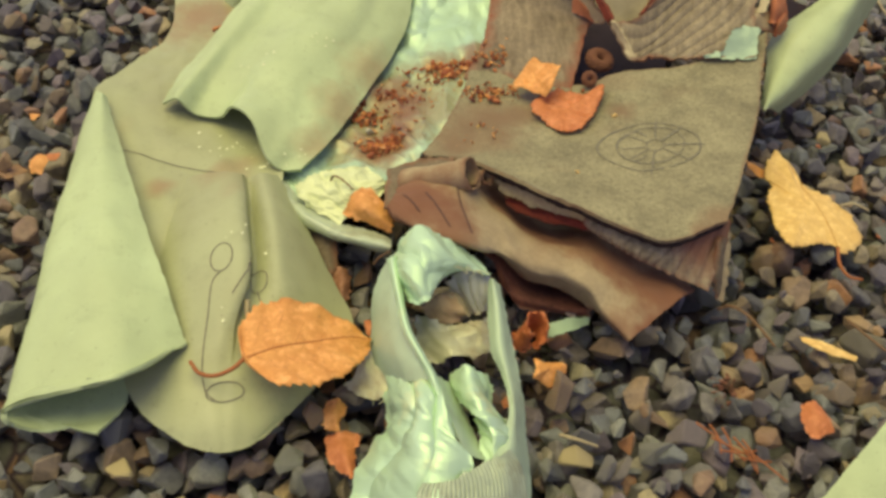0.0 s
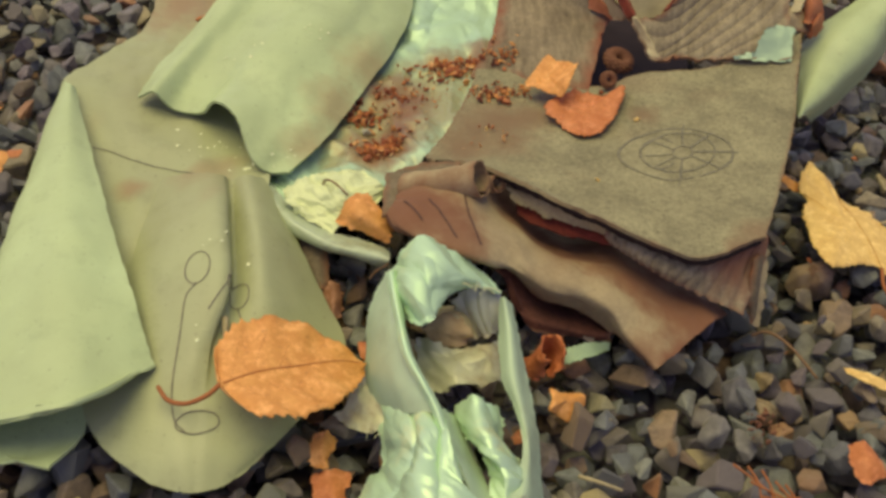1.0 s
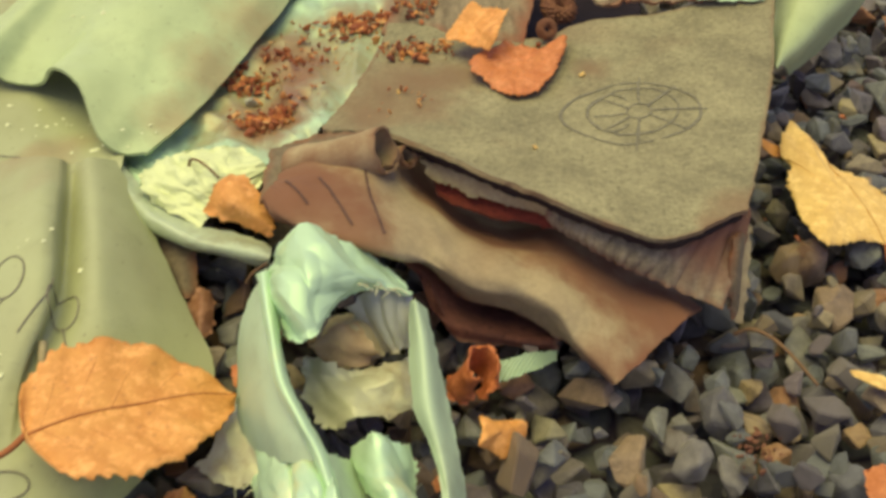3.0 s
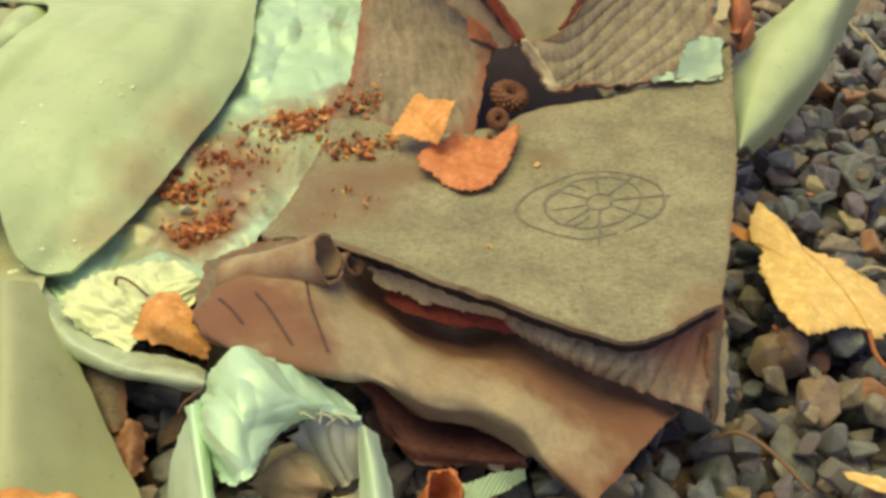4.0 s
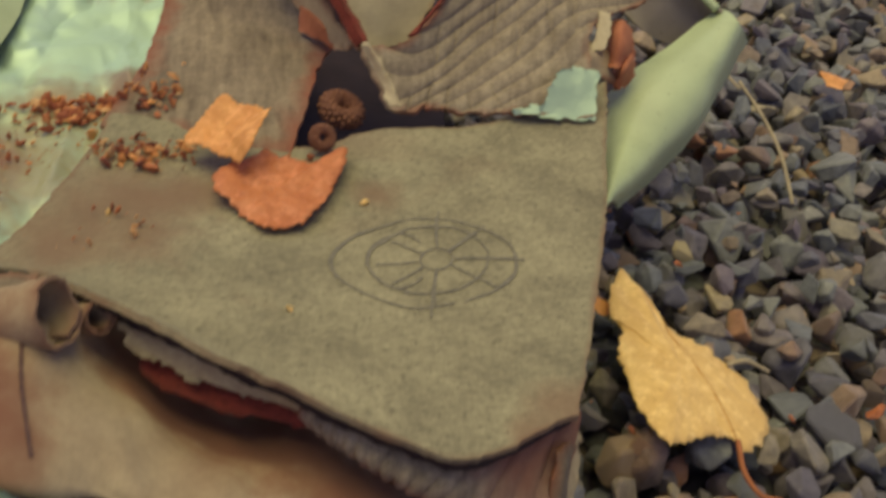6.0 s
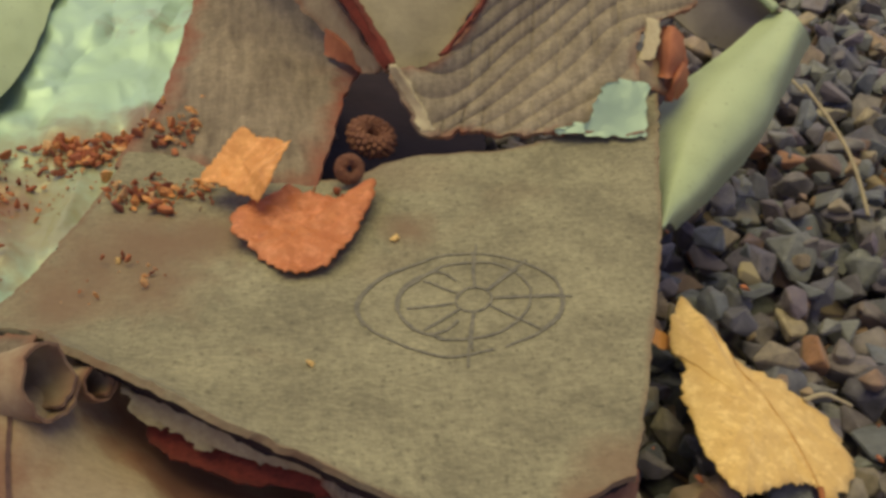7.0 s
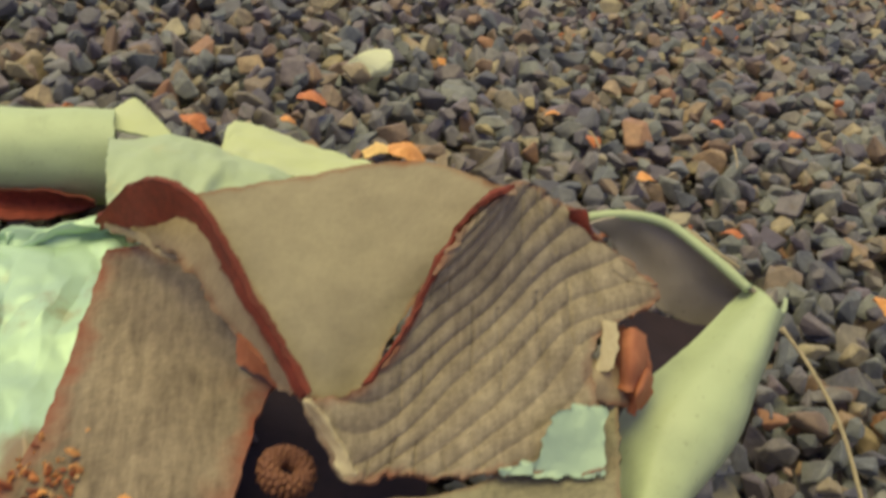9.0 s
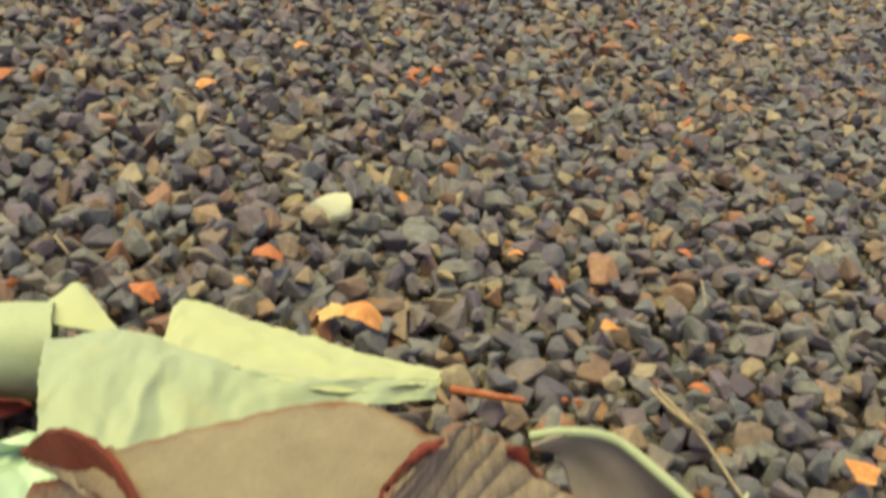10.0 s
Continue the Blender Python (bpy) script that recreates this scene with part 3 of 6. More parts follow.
# ---- the pale vinyl sheet with its folded flap and tongue ----
def pale_sheet():
    t = thing("vinyl_sheet", "creased pale beige vinyl sheet, folded over itself on gravel", "plastic sheet")
    sheet("folded_flap", PALE, [
        [(-0.0772, 0.5888, 0.0360), (-0.0789, 0.5866, 0.0400), (-0.0843, 0.5938, 0.0370), (-0.0879, 0.6038, 0.0270), (-0.0821, 0.6056, 0.0200)],
        [(-0.0441, 0.5046, 0.0380), (-0.0604, 0.4997, 0.0430), (-0.0813, 0.5130, 0.0330), (-0.0849, 0.5240, 0.0200), (-0.0563, 0.5264, 0.0140)],
        [(-0.0165, 0.4375, 0.0400), (-0.0444, 0.4303, 0.0460), (-0.0768, 0.4442, 0.0330), (-0.0804, 0.4556, 0.0180), (-0.0389, 0.4541, 0.0130)],
        [(0.0005, 0.3983, 0.0340), (-0.0287, 0.3680, 0.0440), (-0.0747, 0.3620, 0.0270), (-0.0628, 0.3612, 0.0140), (-0.0240, 0.3796, 0.0150)],
        [(0.0012, 0.3970, 0.0330), (-0.0252, 0.3644, 0.0450), (-0.0756, 0.3623, 0.0240), (-0.0570, 0.3589, 0.0140), (-0.0333, 0.3513, 0.0170)]],
        t, nu=60, nv=60, wrinkle=0.0016, ragged=0.0006, seed=2)
    base = sheet("base_panel", PALE_TAN, [
        [(-0.0680, 0.7782, 0.0220), (-0.0306, 0.7836, 0.0220), (0.0117, 0.7898, 0.0220)],
        [(-0.0554, 0.6878, 0.0250), (-0.0247, 0.6829, 0.0260), (0.0168, 0.6944, 0.0220)],
        [(-0.0707, 0.6426, 0.0270), (-0.0333, 0.6391, 0.0270), (0.0259, 0.6400, 0.0220)],
        [(-0.0869, 0.5967, 0.0330), (-0.0394, 0.5886, 0.0270), (0.0382, 0.5852, 0.0200)],
        [(-0.0691, 0.5543, 0.0240), (-0.0248, 0.5410, 0.0260), (0.0360, 0.5338, 0.0270)],
        [(-0.0441, 0.4939, 0.0220), (-0.0111, 0.4944, 0.0240), (0.0388, 0.5028, 0.0200)],
        [(-0.0267, 0.4540, 0.0140), (0.0007, 0.4540, 0.0160), (0.0367, 0.4585, 0.0140)]],
        t, "tan inner face with a brown stain", nu=60, nv=50, wrinkle=0.002, ragged=0.0006, seed=3)
    # No pencil line: the panel's crease, its dark shade drawn as a stroke.
    drawn_line(base, [[(-0.0671, 0.5532, 0.0250), (-0.0493, 0.5483, 0.0260), (-0.0279, 0.5405, 0.0270), (-0.0003, 0.5329, 0.0280)]], 0.0006)
    flecks(base, [((0.0037, 0.5639, 0.0220), 9), ((0.0177, 0.5474, 0.0240), 7), ((-0.0138, 0.5610, 0.0260), 4)], 22)
    tongue_back = [
        [(-0.0194, 0.5288, 0.0270), (-0.0064, 0.5271, 0.0320), (0.0061, 0.5249, 0.0360), (0.0135, 0.5253, 0.0350), (0.0169, 0.5280, 0.0300), (0.0254, 0.5269, 0.0350), (0.0341, 0.5335, 0.0280)],
        [(-0.0221, 0.4866, 0.0260), (-0.0066, 0.4816, 0.0360), (0.0129, 0.4768, 0.0460), (0.0227, 0.4732, 0.0450), (0.0238, 0.4854, 0.0310), (0.0370, 0.4775, 0.0430), (0.0528, 0.4980, 0.0220)],
        [(-0.0251, 0.4463, 0.0220), (-0.0043, 0.4383, 0.0360), (0.0173, 0.4330, 0.0470), (0.0288, 0.4323, 0.0470), (0.0297, 0.4429, 0.0350), (0.0460, 0.4370, 0.0410), (0.0708, 0.4588, 0.0170)]]
    tongue_front = [
        [(-0.0295, 0.4126, 0.0190), (-0.0053, 0.4063, 0.0300), (0.0154, 0.4023, 0.0390), (0.0248, 0.4048, 0.0390), (0.0276, 0.4097, 0.0350), (0.0503, 0.4138, 0.0320), (0.0833, 0.4314, 0.0140)],
        [(-0.0303, 0.3904, 0.0170), (-0.0070, 0.3811, 0.0240), (0.0129, 0.3774, 0.0290), (0.0236, 0.3781, 0.0290), (0.0302, 0.3792, 0.0280), (0.0512, 0.3872, 0.0240), (0.0758, 0.4051, 0.0130)],
        [(-0.0153, 0.3653, 0.0150), (0.0015, 0.3601, 0.0190), (0.0175, 0.3570, 0.0220), (0.0254, 0.3574, 0.0220), (0.0322, 0.3585, 0.0210), (0.0476, 0.3666, 0.0180), (0.0627, 0.3824, 0.0130)],
        [(0.0068, 0.3490, 0.0140), (0.0145, 0.3461, 0.0150), (0.0222, 0.3441, 0.0160), (0.0263, 0.3446, 0.0160), (0.0304, 0.3451, 0.0160), (0.0363, 0.3484, 0.0150), (0.0445, 0.3560, 0.0140)]]
    tongue = sheet("tongue", PALE_TAN, tongue_back + tongue_front,
        t, "rounded tongue with faint pencil outlines", nu=70, nv=60, wrinkle=0.0009, ragged=0.0004, seed=4)
    flecks(tongue, [((0.0200, 0.4622, 0.0440), 5), ((0.0164, 0.4044, 0.0380), 2)], 23)
    drawn_line(tongue, [
        ellipse((0.0134, 0.4442, 0.0450), (0.0191, 0.4447, 0.0450), (0.0121, 0.4539, 0.0450)),
        ellipse((0.0329, 0.4366, 0.0400), (0.0375, 0.4369, 0.0400), (0.0321, 0.4444, 0.0400)),
        [(0.0146, 0.4348, 0.0450), (0.0106, 0.4284, 0.0430), (0.0110, 0.4097, 0.0380), (0.0112, 0.3863, 0.0310), (0.0141, 0.3722, 0.0270), (0.0196, 0.3666, 0.0250)],
        [(0.0331, 0.4298, 0.0390), (0.0361, 0.4200, 0.0370), (0.0372, 0.4093, 0.0340), (0.0353, 0.3950, 0.0310)],
        # lower end of the tongue's crease, its shade drawn as a dark stroke
        [(0.0285, 0.4450, 0.0400), (0.0282, 0.4345, 0.0380), (0.0221, 0.4189, 0.0380)],
        ellipse((0.0238, 0.3715, 0.0260), (0.0327, 0.3733, 0.0260), (0.0231, 0.3763, 0.0260))], 0.00065)


def brown_scrap():
    ob = sheet("board_scrap", BOARD_DARK, [
        [(0.0479, 0.5104, 0.0160), (0.0582, 0.5042, 0.0180), (0.0691, 0.4969, 0.0180)],
        [(0.0542, 0.4925, 0.0130), (0.0642, 0.4877, 0.0160), (0.0714, 0.4870, 0.0150)],
        [(0.0636, 0.4742, 0.0090), (0.0686, 0.4693, 0.0120), (0.0725, 0.4738, 0.0100)]], nu=24, nv=24, thick=0.0014, wrinkle=0.002, ragged=0.001, seed=49)
    tagged(ob, "brown board scrap tucked under the vinyl", "board")


def fold_behind():
    ob = sheet("vinyl_scrap", PALE, [
        [(-0.0244, 0.7302, 0.0200), (-0.0165, 0.7221, 0.0190), (-0.0045, 0.7249, 0.0220)],
        [(-0.0230, 0.7356, 0.0300), (-0.0124, 0.7281, 0.0370), (0.0021, 0.7308, 0.0320)],
        [(-0.0222, 0.7849, 0.0220), (-0.0076, 0.7725, 0.0300), (0.0087, 0.7771, 0.0240)]], nu=24, nv=24, thick=0.0015, ragged=0.0004, seed=47)
    tagged(ob, "pale rounded vinyl fold poking out behind the sheet", "plastic sheet")


def cover_sheet():
    t = thing("vinyl_cover", "pale beige vinyl sheet with a wavy curled edge", "plastic sheet")
    wavy_edge = [
        [(-0.0436, 0.5900, 0.0330), (-0.0334, 0.5852, 0.0420), (-0.0226, 0.5836, 0.0320), (-0.0073, 0.5811, 0.0320), (0.0020, 0.5736, 0.0460), (0.0152, 0.5619, 0.0460), (0.0266, 0.5399, 0.0360), (0.0352, 0.5364, 0.0300), (0.0463, 0.5367, 0.0310)],
        [(-0.0367, 0.6161, 0.0380), (-0.0257, 0.6099, 0.0440), (-0.0153, 0.6075, 0.0370), (0.0013, 0.6034, 0.0390), (0.0111, 0.5977, 0.0460), (0.0271, 0.5829, 0.0450), (0.0402, 0.5760, 0.0400), (0.0523, 0.5688, 0.0360), (0.0622, 0.5649, 0.0310)],
        [(-0.0273, 0.6357, 0.0420), (-0.0161, 0.6308, 0.0470), (-0.0052, 0.6284, 0.0430), (0.0101, 0.6212, 0.0460), (0.0212, 0.6192, 0.0500), (0.0387, 0.6096, 0.0480), (0.0533, 0.6060, 0.0430), (0.0668, 0.6032, 0.0380), (0.0781, 0.6033, 0.0320)]]
    far_end = [
        [(-0.0061, 0.7021, 0.0450), (0.0057, 0.6952, 0.0500), (0.0210, 0.6969, 0.0480), (0.0374, 0.6853, 0.0540), (0.0509, 0.6853, 0.0540), (0.0678, 0.6811, 0.0520), (0.0824, 0.6844, 0.0460), (0.0961, 0.6865, 0.0410), (0.1078, 0.6927, 0.0340)],
        [(0.0037, 0.7496, 0.0400), (0.0203, 0.7431, 0.0450), (0.0326, 0.7416, 0.0460), (0.0495, 0.7329, 0.0520), (0.0650, 0.7369, 0.0500), (0.0771, 0.7443, 0.0480), (0.0897, 0.7569, 0.0430), (0.1023, 0.7667, 0.0390), (0.1138, 0.7830, 0.0340)],
        [(-0.0384, 0.7984, 0.0200), (-0.0195, 0.8008, 0.0220), (-0.0016, 0.8068, 0.0220), (0.0192, 0.8071, 0.0240), (0.0392, 0.8111, 0.0240), (0.0599, 0.8152, 0.0240), (0.0806, 0.8231, 0.0220), (0.1029, 0.8294, 0.0210), (0.1239, 0.8344, 0.0200)]]
    panel = sheet("panel", PALE, wavy_edge + far_end,
        t, nu=80, nv=80, wrinkle=0.0016, ragged=0.0005, seed=5)
    flecks(panel, [((0.0430, 0.5400, 0.0440), 5), ((0.0478, 0.6478, 0.0540), 6), ((0.0105, 0.6176, 0.0450), 6)], 21)


# ---- foil strip ----
def foil_strip():
    t = thing("foil_strip", "crumpled silver foil strip dusted with rotten wood crumbs", "foil")
    body = sheet("foil", FOIL, [
        [(0.0966, 0.7887, 0.0260), (0.1212, 0.8031, 0.0300), (0.1442, 0.8053, 0.0340), (0.1685, 0.8105, 0.0380)],
        [(0.1121, 0.8009, 0.0240), (0.1379, 0.7972, 0.0330), (0.1658, 0.8151, 0.0280), (0.1887, 0.8185, 0.0280)],
        [(0.0959, 0.7239, 0.0240), (0.1242, 0.7206, 0.0330), (0.1543, 0.7407, 0.0280), (0.1759, 0.7501, 0.0280)],
        [(0.0782, 0.6555, 0.0200), (0.1087, 0.6624, 0.0270), (0.1400, 0.6661, 0.0270), (0.1573, 0.6534, 0.0300)],
        [(0.0515, 0.5981, 0.0180), (0.0768, 0.5987, 0.0240), (0.1058, 0.5960, 0.0260), (0.1261, 0.5653, 0.0320)],
        [(0.0340, 0.5538, 0.0200), (0.0548, 0.5508, 0.0240), (0.0820, 0.5552, 0.0270), (0.1045, 0.5372, 0.0320)],
        [(0.0417, 0.5255, 0.0200), (0.0543, 0.5122, 0.0260), (0.0708, 0.5088, 0.0280), (0.0870, 0.5104, 0.0300)]],
        t, nu=240, nv=150, thick=0.0005, wrinkle=0.0014, ragged=0.0008, crumple=0.0046, fold=46, seed=6)
    sheet("rolled_edge", PLASTIC, [
        [(0.0339, 0.5383, 0.0240), (0.0529, 0.5107, 0.0250), (0.0716, 0.4955, 0.0270), (0.0878, 0.4899, 0.0290), (0.1013, 0.4785, 0.0320)],
        [(0.0326, 0.5284, 0.0270), (0.0507, 0.5009, 0.0280), (0.0706, 0.4851, 0.0300), (0.0875, 0.4779, 0.0320), (0.1013, 0.4694, 0.0350)],
        [(0.0312, 0.5280, 0.0220), (0.0484, 0.5010, 0.0220), (0.0694, 0.4844, 0.0240), (0.0878, 0.4769, 0.0260), (0.1011, 0.4717, 0.0280)],
        [(0.0332, 0.5341, 0.0160), (0.0514, 0.5083, 0.0160), (0.0720, 0.4925, 0.0170), (0.0900, 0.4853, 0.0180), (0.1013, 0.4799, 0.0200)]],
        t, "dull grey rolled-up edge", nu=30, nv=80, thick=0.0008, wrinkle=0.0014, ragged=0.0008, seed=82)
    sheet("end_flap", FLAKY, [
        [(0.0435, 0.5240, 0.0280), (0.0563, 0.5295, 0.0330), (0.0694, 0.5323, 0.0360), (0.0858, 0.5377, 0.0350)],
        [(0.0514, 0.5087, 0.0280), (0.0641, 0.5113, 0.0340), (0.0769, 0.5139, 0.0370), (0.0962, 0.5256, 0.0350)],
        [(0.0717, 0.4941, 0.0270), (0.0777, 0.4999, 0.0300), (0.0839, 0.5054, 0.0320), (0.0997, 0.5220, 0.0340)]],
        t, "whitish crumpled end", nu=50, nv=50, thick=0.0005, wrinkle=0.002, ragged=0.002, crumple=0.0024, fold=150, seed=9)
    return body


# ---- layered board with the wheel drawing ----
def layered_board():
    t = thing("fibre_board", "weathered grey-brown fibreboard, peeling apart in layers", "board")
    back_half = [
        [(0.1583, 0.6837, 0.0320), (0.1895, 0.6584, 0.0340), (0.2195, 0.6271, 0.0410), (0.2509, 0.6362, 0.0480), (0.2979, 0.6357, 0.0590), (0.3522, 0.6680, 0.0720)],
        [(0.1480, 0.6325, 0.0340), (0.1785, 0.6223, 0.0370), (0.2149, 0.6148, 0.0420), (0.2547, 0.6227, 0.0500), (0.2991, 0.6236, 0.0590), (0.3379, 0.6227, 0.0690)],
        [(0.1321, 0.5809, 0.0350), (0.1653, 0.5762, 0.0390), (0.1927, 0.5724, 0.0440), (0.2393, 0.5822, 0.0490), (0.2837, 0.5790, 0.0570), (0.3239, 0.5724, 0.0620)]]
    front_half = [
        [(0.1195, 0.5519, 0.0360), (0.1529, 0.5448, 0.0430), (0.1824, 0.5401, 0.0490), (0.2247, 0.5313, 0.0530), (0.2642, 0.5287, 0.0560), (0.3062, 0.5272, 0.0600)],
        [(0.1357, 0.5408, 0.0440), (0.1575, 0.5221, 0.0520), (0.1854, 0.5075, 0.0550), (0.2223, 0.4925, 0.0560), (0.2571, 0.4884, 0.0560), (0.2943, 0.4980, 0.0600)],
        [(0.1459, 0.5184, 0.0600), (0.1669, 0.5063, 0.0600), (0.1929, 0.4904, 0.0590), (0.2229, 0.4747, 0.0570), (0.2508, 0.4655, 0.0550), (0.2851, 0.4783, 0.0600)]]
    top = sheet("top_panel", BOARD, back_half + front_half,
        t, nu=80, nv=80, thick=0.002, wrinkle=0.001, ragged=0.0010, seed=7)
    # Added near-black sheet: paints the shade in the gap behind the top panel.
    sheet("bottom_layer", DARK_SHADE, [
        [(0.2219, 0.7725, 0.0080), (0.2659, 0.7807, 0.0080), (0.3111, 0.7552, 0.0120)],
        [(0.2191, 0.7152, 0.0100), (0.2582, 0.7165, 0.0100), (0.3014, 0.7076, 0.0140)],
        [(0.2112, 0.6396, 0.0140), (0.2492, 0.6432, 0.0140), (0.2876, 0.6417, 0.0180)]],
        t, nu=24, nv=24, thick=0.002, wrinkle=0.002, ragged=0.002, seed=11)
    c = (0.2566, 0.5490, 0.0550)
    def w(x, y):
        a, b = np.array((0.2874, 0.5494, 0.0570)), np.array((0.2614, 0.5766, 0.0540))
        p = np.array(c)
        return tuple(p + (a - p) * x + (b - p) * y)
    sway = random.Random(12)

    def arc(r, s, dx, q0, q1):
        k = sway.uniform(0.98, 1.03)
        return [w(k * r * math.cos(q) * sway.uniform(0.975, 1.025) + dx, k * s * math.sin(q) * sway.uniform(0.95, 1.05)) for q in np.linspace(q0, q1, max(5, int(3 * (q1 - q0))))]
    rings = [arc(1.0, 0.85, -0.08, *q) for q in ((0.3, 2.9), (2.7, 5.0), (5.1, 6.7), (1.9, 3.6), (5.6, 6.9))]
    rings += [arc(0.66, 0.66, -0.05, *q) for q in ((0.2, 2.4), (2.3, 4.4), (4.3, 6.5), (2.0, 3.9))]
    rings += [arc(0.34, 0.52, -0.38, *q) for q in ((0.8, 3.4), (3.3, 5.6))] + [arc(0.17, 0.2, 0.03, 0.2, 6.6)]
    spokes = [[w(0.2 * math.cos(q) + 0.03, 0.2 * math.sin(q)), w(0.6 * math.cos(q), 0.6 * math.sin(q)), w(e * math.cos(q), e * math.sin(q))]
              for q, e in ((1.5, 1.05), (1.53, 0.9), (4.68, 1.05), (4.72, 0.8), (0.0, 1.02), (0.03, 0.9), (0.85, 0.9), (0.80, 0.7), (2.4, 0.6), (3.3, 0.6), (3.95, 0.62), (5.6, 0.86))]
    drawn_line(top, rings + spokes, 0.00075)
    sheet("second_layer", BOARD_RIB, [
        [(0.2086, 0.5030, 0.0500), (0.2363, 0.4909, 0.0500), (0.2605, 0.4812, 0.0500), (0.2891, 0.4840, 0.0560)],
        [(0.2102, 0.4930, 0.0440), (0.2270, 0.4790, 0.0430), (0.2508, 0.4684, 0.0410), (0.2887, 0.4757, 0.0420)],
        [(0.2131, 0.4901, 0.0390), (0.2283, 0.4790, 0.0370), (0.2469, 0.4681, 0.0330), (0.2795, 0.4570, 0.0260)]],
        t, "ribbed torn under-layer", nu=40, nv=90, thick=0.0016, wrinkle=0.0012, ragged=0.0015, seed=8, pleat=(0, 16, 0.0014))
    sheet("torn_layer", TORN_EDGE, [
        [(0.1612, 0.5165, 0.0510), (0.1858, 0.5030, 0.0500), (0.2200, 0.4870, 0.0480)],
        [(0.1649, 0.5099, 0.0450), (0.1828, 0.5000, 0.0430), (0.2159, 0.4896, 0.0410)]],
        t, "pale torn inner layer", nu=14, nv=60, thick=0.001, ragged=0.004, wrinkle=0.003, seed=10)
    sheet("rust_layer", RUST, [
        [(0.1635, 0.5183, 0.0420), (0.1876, 0.5052, 0.0400), (0.2225, 0.4910, 0.0380)],
        [(0.1676, 0.5073, 0.0380), (0.1835, 0.4975, 0.0370), (0.2171, 0.4905, 0.0350)]],
        t, "rust-brown inner layer", nu=12, nv=50, thick=0.001, ragged=0.002, seed=12)
    flap_west = [
        [(0.1034, 0.5020, 0.0500), (0.1024, 0.4939, 0.0520), (0.1009, 0.4854, 0.0550), (0.0991, 0.4802, 0.0560), (0.0993, 0.4841, 0.0500)],
        [(0.1211, 0.5149, 0.0500), (0.1201, 0.4978, 0.0560), (0.1151, 0.4791, 0.0600), (0.1075, 0.4664, 0.0580), (0.1063, 0.4720, 0.0500)],
        [(0.1527, 0.5420, 0.0380), (0.1448, 0.5060, 0.0520), (0.1383, 0.4750, 0.0590), (0.1351, 0.4525, 0.0590), (0.1357, 0.4584, 0.0500)],
        [(0.1985, 0.5857, 0.0040), (0.1740, 0.5539, 0.0120), (0.1600, 0.4820, 0.0480), (0.1579, 0.4562, 0.0500), (0.1595, 0.4652, 0.0360)],
        [(0.2117, 0.5715, 0.0030), (0.1851, 0.5338, 0.0080), (0.1759, 0.4687, 0.0430), (0.1749, 0.4508, 0.0410), (0.1778, 0.4609, 0.0240)]]
    flap_east = [
        [(0.2295, 0.5604, 0.0030), (0.2033, 0.5247, 0.0090), (0.1933, 0.4664, 0.0400), (0.1927, 0.4514, 0.0370), (0.1955, 0.4595, 0.0180)],
        [(0.2439, 0.5372, 0.0060), (0.2207, 0.5100, 0.0200), (0.2101, 0.4640, 0.0370), (0.2083, 0.4458, 0.0350), (0.2097, 0.4511, 0.0160)],
        [(0.2614, 0.5087, 0.0080), (0.2414, 0.4905, 0.0190), (0.2259, 0.4535, 0.0320), (0.2180, 0.4373, 0.0270), (0.2178, 0.4438, 0.0160)],
        [(0.2763, 0.4678, 0.0160), (0.2642, 0.4544, 0.0210), (0.2488, 0.4388, 0.0230), (0.2322, 0.4232, 0.0220), (0.2308, 0.4279, 0.0160)]]
    flap = sheet("lower_flap", BOARD_FLAP, flap_west + flap_east,
        t, "warped brown lower flap with rusty edges", nu=110, nv=70, thick=0.0012, wrinkle=0.0018, ragged=0.0008, seed=13, crumple=0.0011, fold=38)
    drawn_line(flap, [[(0.1187, 0.4915, 0.0600), (0.1242, 0.4778, 0.0600), (0.1314, 0.4599, 0.0600)], [(0.1063, 0.4878, 0.0560), (0.1108, 0.4787, 0.0580), (0.1152, 0.4709, 0.0580)], [(0.1360, 0.5009, 0.0560), (0.1383, 0.4815, 0.0580), (0.1430, 0.4583, 0.0580)]], 0.0010, "crease", "dark cracked crease lines", CREASE)
    sheet("inner_flap", SHADED_RUST, [
        [(0.1504, 0.4608, 0.0480), (0.1497, 0.4589, 0.0460), (0.1528, 0.4619, 0.0400)],
        [(0.1679, 0.4709, 0.0280), (0.1588, 0.4600, 0.0380), (0.1619, 0.4586, 0.0310)],
        [(0.1874, 0.4729, 0.0120), (0.1679, 0.4529, 0.0240), (0.1727, 0.4488, 0.0150)],
        [(0.2096, 0.4656, 0.0080), (0.1934, 0.4514, 0.0140), (0.1957, 0.4503, 0.0090)],
        [(0.2220, 0.4577, 0.0080), (0.2149, 0.4518, 0.0100), (0.2164, 0.4517, 0.0060)]],
        t, "rust-brown fold under the flap", nu=50, nv=30, thick=0.0014, wrinkle=0.0015, ragged=0.0012, seed=14)
